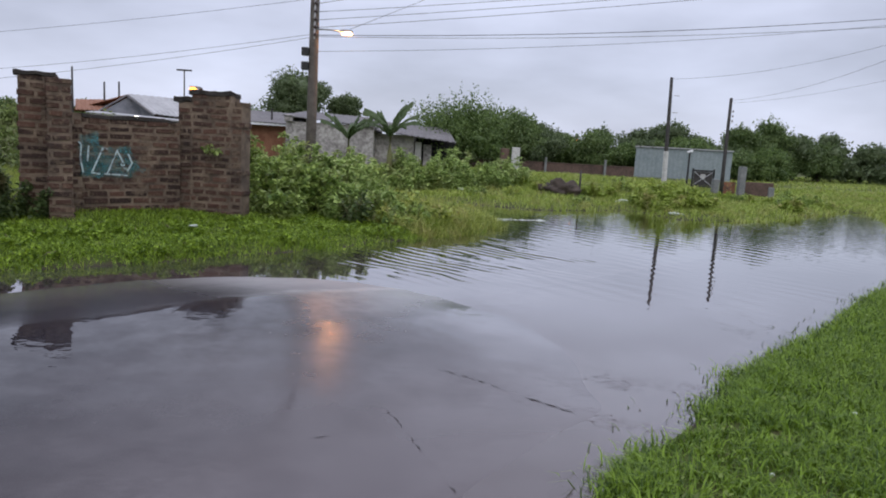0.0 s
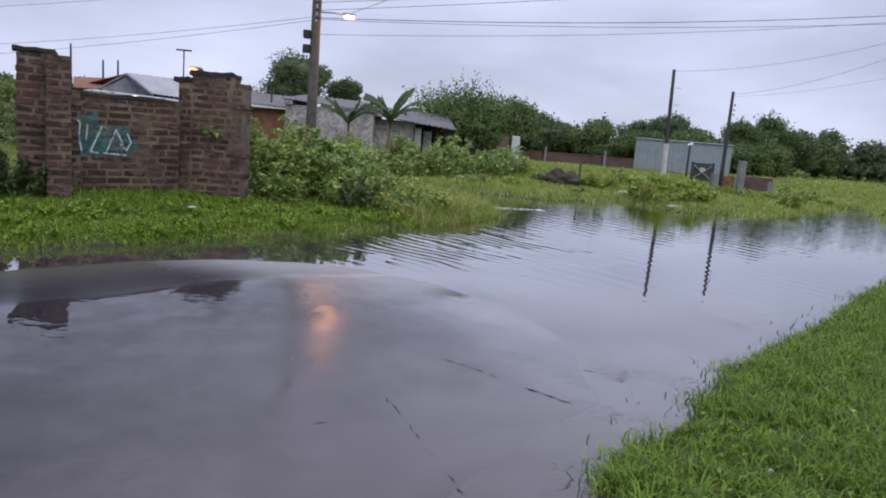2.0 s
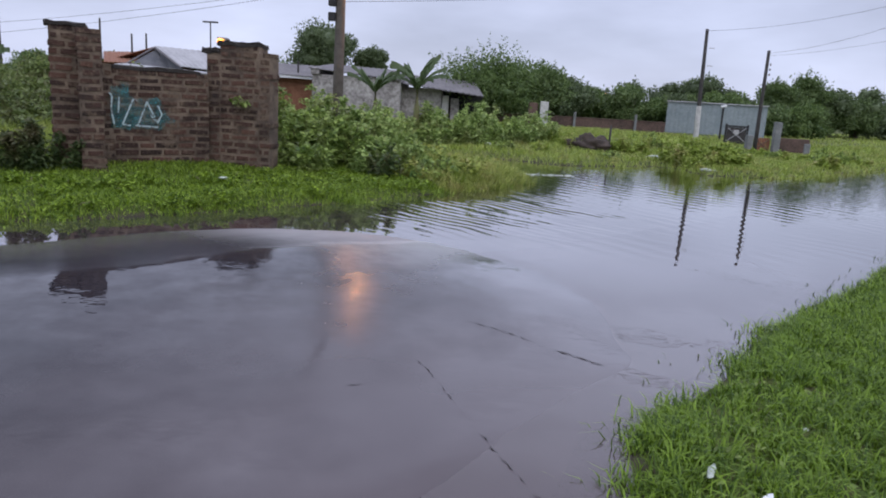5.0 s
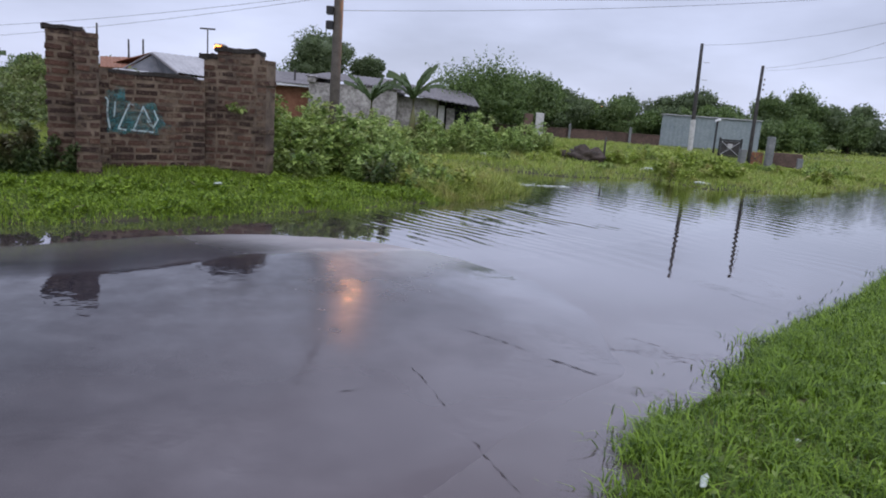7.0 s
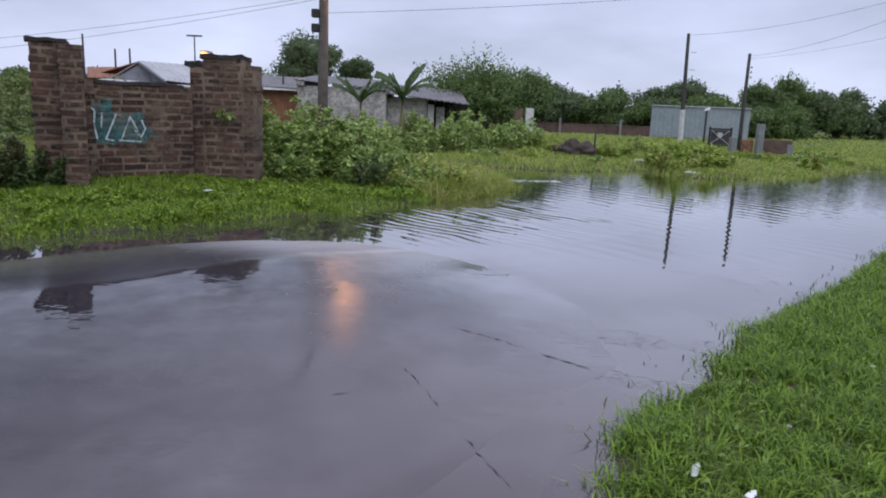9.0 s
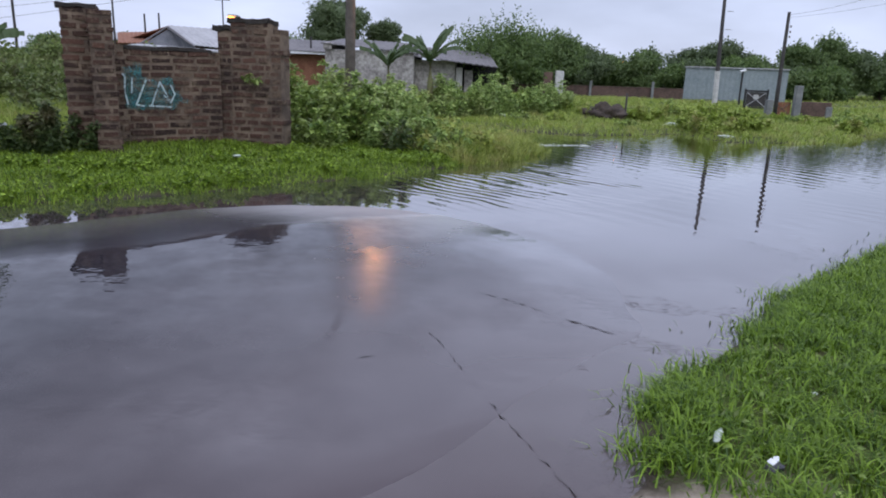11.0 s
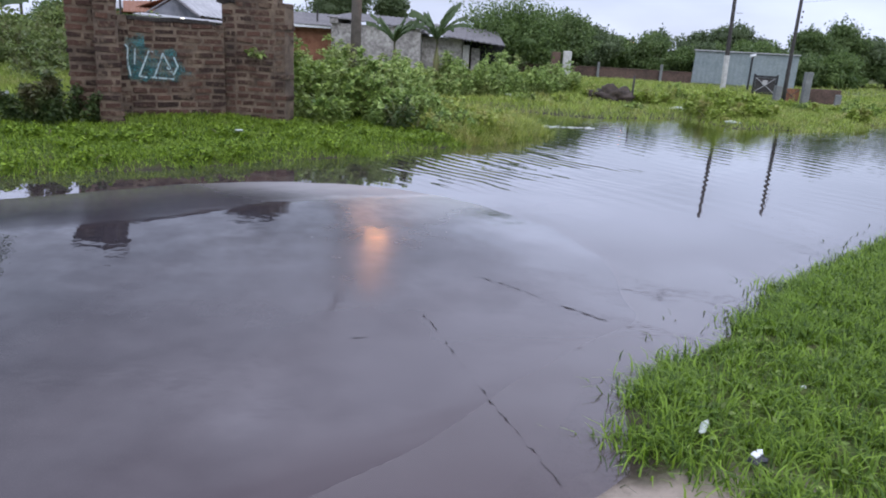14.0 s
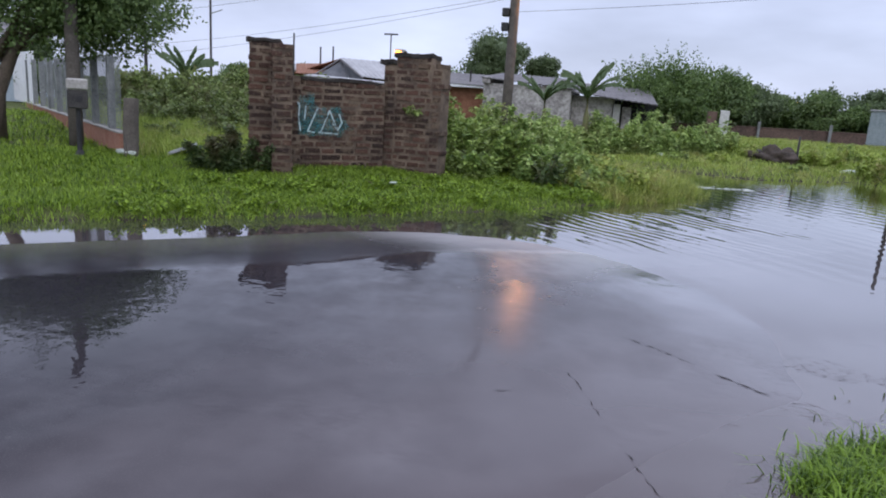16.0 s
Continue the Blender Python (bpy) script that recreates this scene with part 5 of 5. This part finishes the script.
tree(-12.3, 58.7, 2.2, 6.3, 3.3, 0.2, 17000, M_TREE_FAR, "round-crowned dark tree behind the houses", lumps=26)
tree(-8.2, 59.4, 2.0, 5.0, 1.8, 0.19, 7000, M_TREE_FAR, "small round dark tree behind the houses", lumps=14)
tree(1.2, 38.6, 0.2, 3.25, 3.1, 0.12, 17000, M_TREE_LIGHT, "spreading green tree with feathery shoots by the low wall", lumps=30, wild=1.2, shoots=520, heart=0.1)
tree(3.6, 39.8, 0.2, 3.6, 2.0, 0.15, 12000, M_TREE, "spreading green tree by the low wall", lumps=18, wild=1.2, shoots=160, heart=0.1)
for k in range(15):
    x = 5.2 + k * 1.15
    tree(x, 47 + rng.uniform(-2.5, 3), 0.1, 2.75 + 0.3 * math.sin(k * 1.9) - 0.04 * k + rng.uniform(-0.45, 0.35), 1.6, 0.17, 5500, (M_TREE, M_TREE_FAR, M_TREE_LIGHT, M_TREE_FAR)[k % 4],
         "bushy green tree in the row behind the low wall", group="tree row", lumps=12, wild=1.2, shoots=40)
for x, y, h, r in ((16.2, 51, 3.75, 2.1), (14.4, 52, 3.3, 1.8), (18.4, 50, 3.3, 1.7)):
    tree(x, y, 0.3, h, r, 0.17, 8000, M_TREE_FAR, "dark round tree behind the shed", group="trees behind the shed", lumps=16)
for x, y, h, r in ((21.7, 52.0, 3.9, 1.5), (25.2, 54.0, 4.6, 2.1), (27.3, 54.5, 3.5, 1.6), (29.8, 55.5, 3.1, 1.4), (32.6, 58.8, 2.7, 1.4), (23.3, 52.5, 3.6, 1.5)):
    tree(x, y, 0.25, h, r, 0.16, 8500, M_TREE, "dense green tree at the edge of the field", group="field-edge trees", lumps=13, wild=1.3, shoots=150, heart=0.2)
for k in range(16):
    x = 27 + k * 3.6
    tree(x, 58 - 0.15 * k + rng.uniform(-3, 3), 0.1, 3.2 + rng.uniform(-0.6, 0.9), 2.7, 0.24, 4500, M_TREE_FAR, "far dark green tree beyond the field", group="far trees", lumps=12)
for k in range(7):
    x = -26 + k * 2.3
    tree(x, 44 + rng.uniform(-3, 3) + k * 0.5, 0.4, 2.5 + rng.uniform(-0.4, 0.5), 1.5, 0.18, 3500, M_TREE, "low green tree beyond the overgrown lot", group="lot trees", lumps=10, wild=1.6)
for x, y, h in ((-14.8, 24.0, 1.6), (-13.2, 26.5, 1.6), (-16.5, 27.0, 1.8), (-15.2, 18.9, 1.2), (-14.1, 19.6, 1.3), (-12.6, 19.2, 1.0), (-11.4, 19.6, 0.9)):
    tree(x, y, 0.3, h, 1.2, 0.13, 4000, M_SCRUB, "scrubby green tree in the overgrown lot", group="scrub trees", lumps=12, wild=1.2, shoots=60, heart=0.12)
for x, y, h, r in ((-13.2, 11.6, 1.7, 0.8), (-15.5, 13.2, 2.0, 1.0), (-18.5, 15.0, 2.3, 1.3), (-21.5, 17.0, 2.6, 1.5), (-24.0, 21.0, 3.0, 1.8), (-20.0, 22.5, 2.6, 1.5)):
    tree(x - 1.2, y - 1.4, 0.1, h, r, 0.09, 5000, M_TREE_FAR, "garden shrub behind the picket fence", "shrub", group="garden shrubs", lumps=10, r0=0.06)
# the garden tree over the fence
tree(-11.85, 10.7, 1.75, 4.05, 1.88, 0.078, 36000, M_TREE, "dark leaning garden tree over the fence", r0=0.13, lumps=40, shoots=190, lean=(1.3, 0.6), heart=0.0)


def banana_plant(x, y, h, n, spread):
    z = land_at(x, y)
    ob = empty("banana_plant", Matrix.Translation((x, y, z)), "banana plant with split arching green leaves", "banana plant", "banana plants")
    part("stalk", tubed([(0, 0, -0.05), (0.03, 0, h * 0.35), (0.02, 0, h * 0.62)], [0.13, 0.11, 0.07], 9), M_STEM, ob, smooth=True)
    for k in range(n):
        a = k * 2.4 + rng.uniform(-0.3, 0.3)
        L = spread * rng.uniform(0.8, 1.15)
        e0, bend = rng.uniform(0.75, 1.48), rng.uniform(0.35, 1.35)
        bm = bmesh.new()
        m = 14
        rows = []
        r_, zz = 0.05, h * 0.60
        for j in range(m + 1):
            t = j / m
            w = 0.095 * math.sin(math.pi * min(1, 0.06 + t * 0.94)) ** 0.6 * (0.55 if j % 3 == 2 else 1.0)
            c = Vector((math.cos(a) * r_, math.sin(a) * r_, zz))
            s = Vector((-math.sin(a), math.cos(a), 0)) * w
            sagging = Vector((0, 0, 0.06 + 0.10 * t + rng.uniform(-0.02, 0.02)))
            rows.append([bm.verts.new(c + s - sagging), bm.verts.new(c), bm.verts.new(c - s - sagging)])
            e = e0 - bend * t
            r_ += math.cos(e) * L / m
            zz += math.sin(e) * L / m
        for p, q_ in zip(rows, rows[1:]):
            for i in (0, 1):
                bm.faces.new((p[i], p[i + 1], q_[i + 1], q_[i]))
        part("leaf", bm, M_BANANA, ob)
    return ob


banana_plant(-3.75, 27.8, 2.75, 15, 1.25)
banana_plant(-2.05, 26.9, 3.05, 18, 1.4)
banana_plant(-14.6, 20.4, 2.3, 13, 1.15)

# ---- litter and cracks ----


def litter(x, y, sx, sy, sz, turn, mat, label, z=None):
    bm = bmesh.new()
    bmesh.ops.create_icosphere(bm, subdivisions=2, radius=1.0)
    for v in bm.verts:
        v.co *= 1 + 0.4 * noise.noise(v.co * 1.7 + Vector((x, y, 0)))
        v.co = Vector((v.co.x * sx, v.co.y * sy, v.co.z * sz))
    ob = new("litter", mesh_bm("litter", bm, mat))
    ob.matrix_world = Matrix.Translation((x, y, (land_at(x, y) if z is None else z) + sz * 0.6)) @ Matrix.Rotation(radians(turn), 4, "Z")
    return tagged(ob, label, "litter", "scraps of litter")


litter(1.14, 2.89, 0.075, 0.017, 0.010, 62, M_PLASTIC, "crumpled pale plastic wrapper lying in the grass", 0.135)
scrap = litter(1.29, 2.64, 0.045, 0.032, 0.022, 20, M_PLASTIC_DARK, "black and white scrap of packaging in the grass", 0.13)
flap = bmesh.new()
for k, (x0, y0, w, t) in enumerate(((-0.016, 0.002, 0.014, 0.4), (0.012, 0.012, 0.011, -0.6))):
    c_ = [Vector((-w, -0.012, 0)), Vector((w * 0.9, -0.016, 0.006)), Vector((w, 0.012, 0.012)), Vector((-w * 0.8, 0.016, 0.004))]
    rot_ = Matrix.Rotation(t, 3, "Z")
    top_ = [flap.verts.new(rot_ @ c + Vector((x0, y0, 0.022 + 0.004 * k))) for c in c_]
    low_ = [flap.verts.new(v.co - Vector((0, 0, 0.004))) for v in top_]
    flap.faces.new(top_)
    flap.faces.new(low_[::-1])
    for i in range(4):
        flap.faces.new((top_[i], low_[i], low_[(i + 1) % 4], top_[(i + 1) % 4]))
part("wrapper_flap", flap, M_WHITE_WOOD, scrap, "torn white paper flap")
litter(1.78, 3.38, 0.018, 0.013, 0.008, 10, M_PLASTIC, "small white scrap of paper in the grass", 0.14)
litter(2.75, 4.3, 0.02, 0.014, 0.008, 40, M_PLASTIC, "small white scrap of paper in the grass", 0.16)
litter(-3.79, 10.74, 0.07, 0.05, 0.02, 15, M_PLASTIC, "flattened white plastic scrap on the bank", 0.27)
litter(0.66, 24.8, 0.16, 0.1, 0.07, 0, M_PLASTIC, "white plastic bag in the weeds")
litter(6.4, 24.3, 0.28, 0.12, 0.07, 10, M_PLASTIC, "white plastic bag in the weeds")
litter(7.1, 20.9, 0.22, 0.12, 0.05, 0, M_PLASTIC, "pale scrap of plastic on the far shore")
litter(-8.45, 10.12, 0.26, 0.07, 0.05, -12, M_PLASTIC, "long white scrap of plastic in the grass", 0.42)


# small pale flat flecks scattered along a line on the water
flecks = []
for k in range(46):
    t = rng.uniform(0, 1)
    at = np.array([0.95 + 1.75 * t, 17.15 + 0.5 * t + rng.normal(0, 0.10), 0.004])
    size = rng.uniform(0.018, 0.055)
    flecks.append((at + ICO_V * (1 + rng.uniform(-0.35, 0.35, (len(ICO_V), 1))) * np.array([size * rng.uniform(0.8, 2.2), size, 0.008]), ICO_T))
stuff("floating_flecks", joined(*flecks), M_PLASTIC, "pale flat flecks in a line on the water beside the grassy point", "debris")


def ribbon(pts, w, label, z_up=0.004):
    """A ragged dark crack in the road surface."""
    bm = bmesh.new()
    prev = None
    for k in range(len(pts) - 1):
        a, b = Vector((*pts[k], 0)), Vector((*pts[k + 1], 0))
        n = max(2, int((b - a).length / 0.035))
        for j in range(n):
            p = a.lerp(b, j / n)
            d = (b - a).normalized()
            s = Vector((-d.y, d.x, 0))
            p += s * rng.normal(0, 0.005)
            gap = noise.noise(p * 3.1 + Vector((7, 2, 0)))
            ww = w * abs(rng.normal(0.6, 0.5)) * (1 if gap > -0.36 and rng.random() > 0.25 else 0.05)
            z = max(float(road_top(np.array(along(p.x, p.y)), np.array(across(p.x, p.y)))), 0.0) + z_up
            cur = [bm.verts.new((p.x + s.x * ww, p.y + s.y * ww, z)), bm.verts.new((p.x - s.x * ww, p.y - s.y * ww, z))]
            if prev:
                bm.faces.new((prev[0], cur[0], cur[1], prev[1]))
            prev = cur
    ob = part("crack", bm, M_CRACK, road, label)
    return ob


ribbon([(0.04, 5.1), (0.41, 4.88), (0.72, 4.62), (1.0, 4.42), (1.24, 4.22)], 0.0065, "dark line of debris along a joint")
ribbon([(-0.25, 4.24), (-0.08, 3.85), (0.07, 3.47), (0.25, 3.07), (0.42, 2.69), (0.5, 2.5)], 0.0028, "dark crack in the surface")
ribbon([(-0.82, 3.62), (-0.68, 3.74), (-0.52, 3.84)], 0.005, "dark crack in the surface")

# ---- the bricks of the gateway wall, laid last ----
br = random.Random(11)
for frame_m, a, b, z0, top, thick, owner in brick_jobs:
    rows_n = int((top - z0) / COURSE)
    for c in range(rows_n):
        z = top - (rows_n - c) * COURSE
        if z < 0.22:
            continue
        x = a - (0.5 * LONG if c % 2 else 0.0)
        while x < b - 0.02:
            step = LONG * br.uniform(0.62, 1.12)
            x0, x1 = max(x, a), min(x + step, b)
            x += step
            if x1 - x0 < 0.06:
                continue
            # worn, uneven corners
            x0 += br.uniform(-0.028, 0.022) if x0 == a else 0.0
            x1 += br.uniform(-0.022, 0.028) if x1 == b else 0.0
            if c == rows_n - 1 and br.random() < 0.16:
                continue
            o = part("brick", br.choice(BRICKS), None, owner)
            sink = br.uniform(-0.009, 0.009)
            o.matrix_world = frame_m @ Matrix.Translation(((x0 + x1) / 2, thick / 2 - sink, z + COURSE / 2 + br.uniform(-0.008, 0.008))) @ \
                Matrix.Rotation(br.uniform(-0.05, 0.05), 4, "Y") @ Matrix.Diagonal((x1 - x0 - br.uniform(0.014, 0.040), thick + 0.020, COURSE - br.uniform(0.030, 0.052), 1))
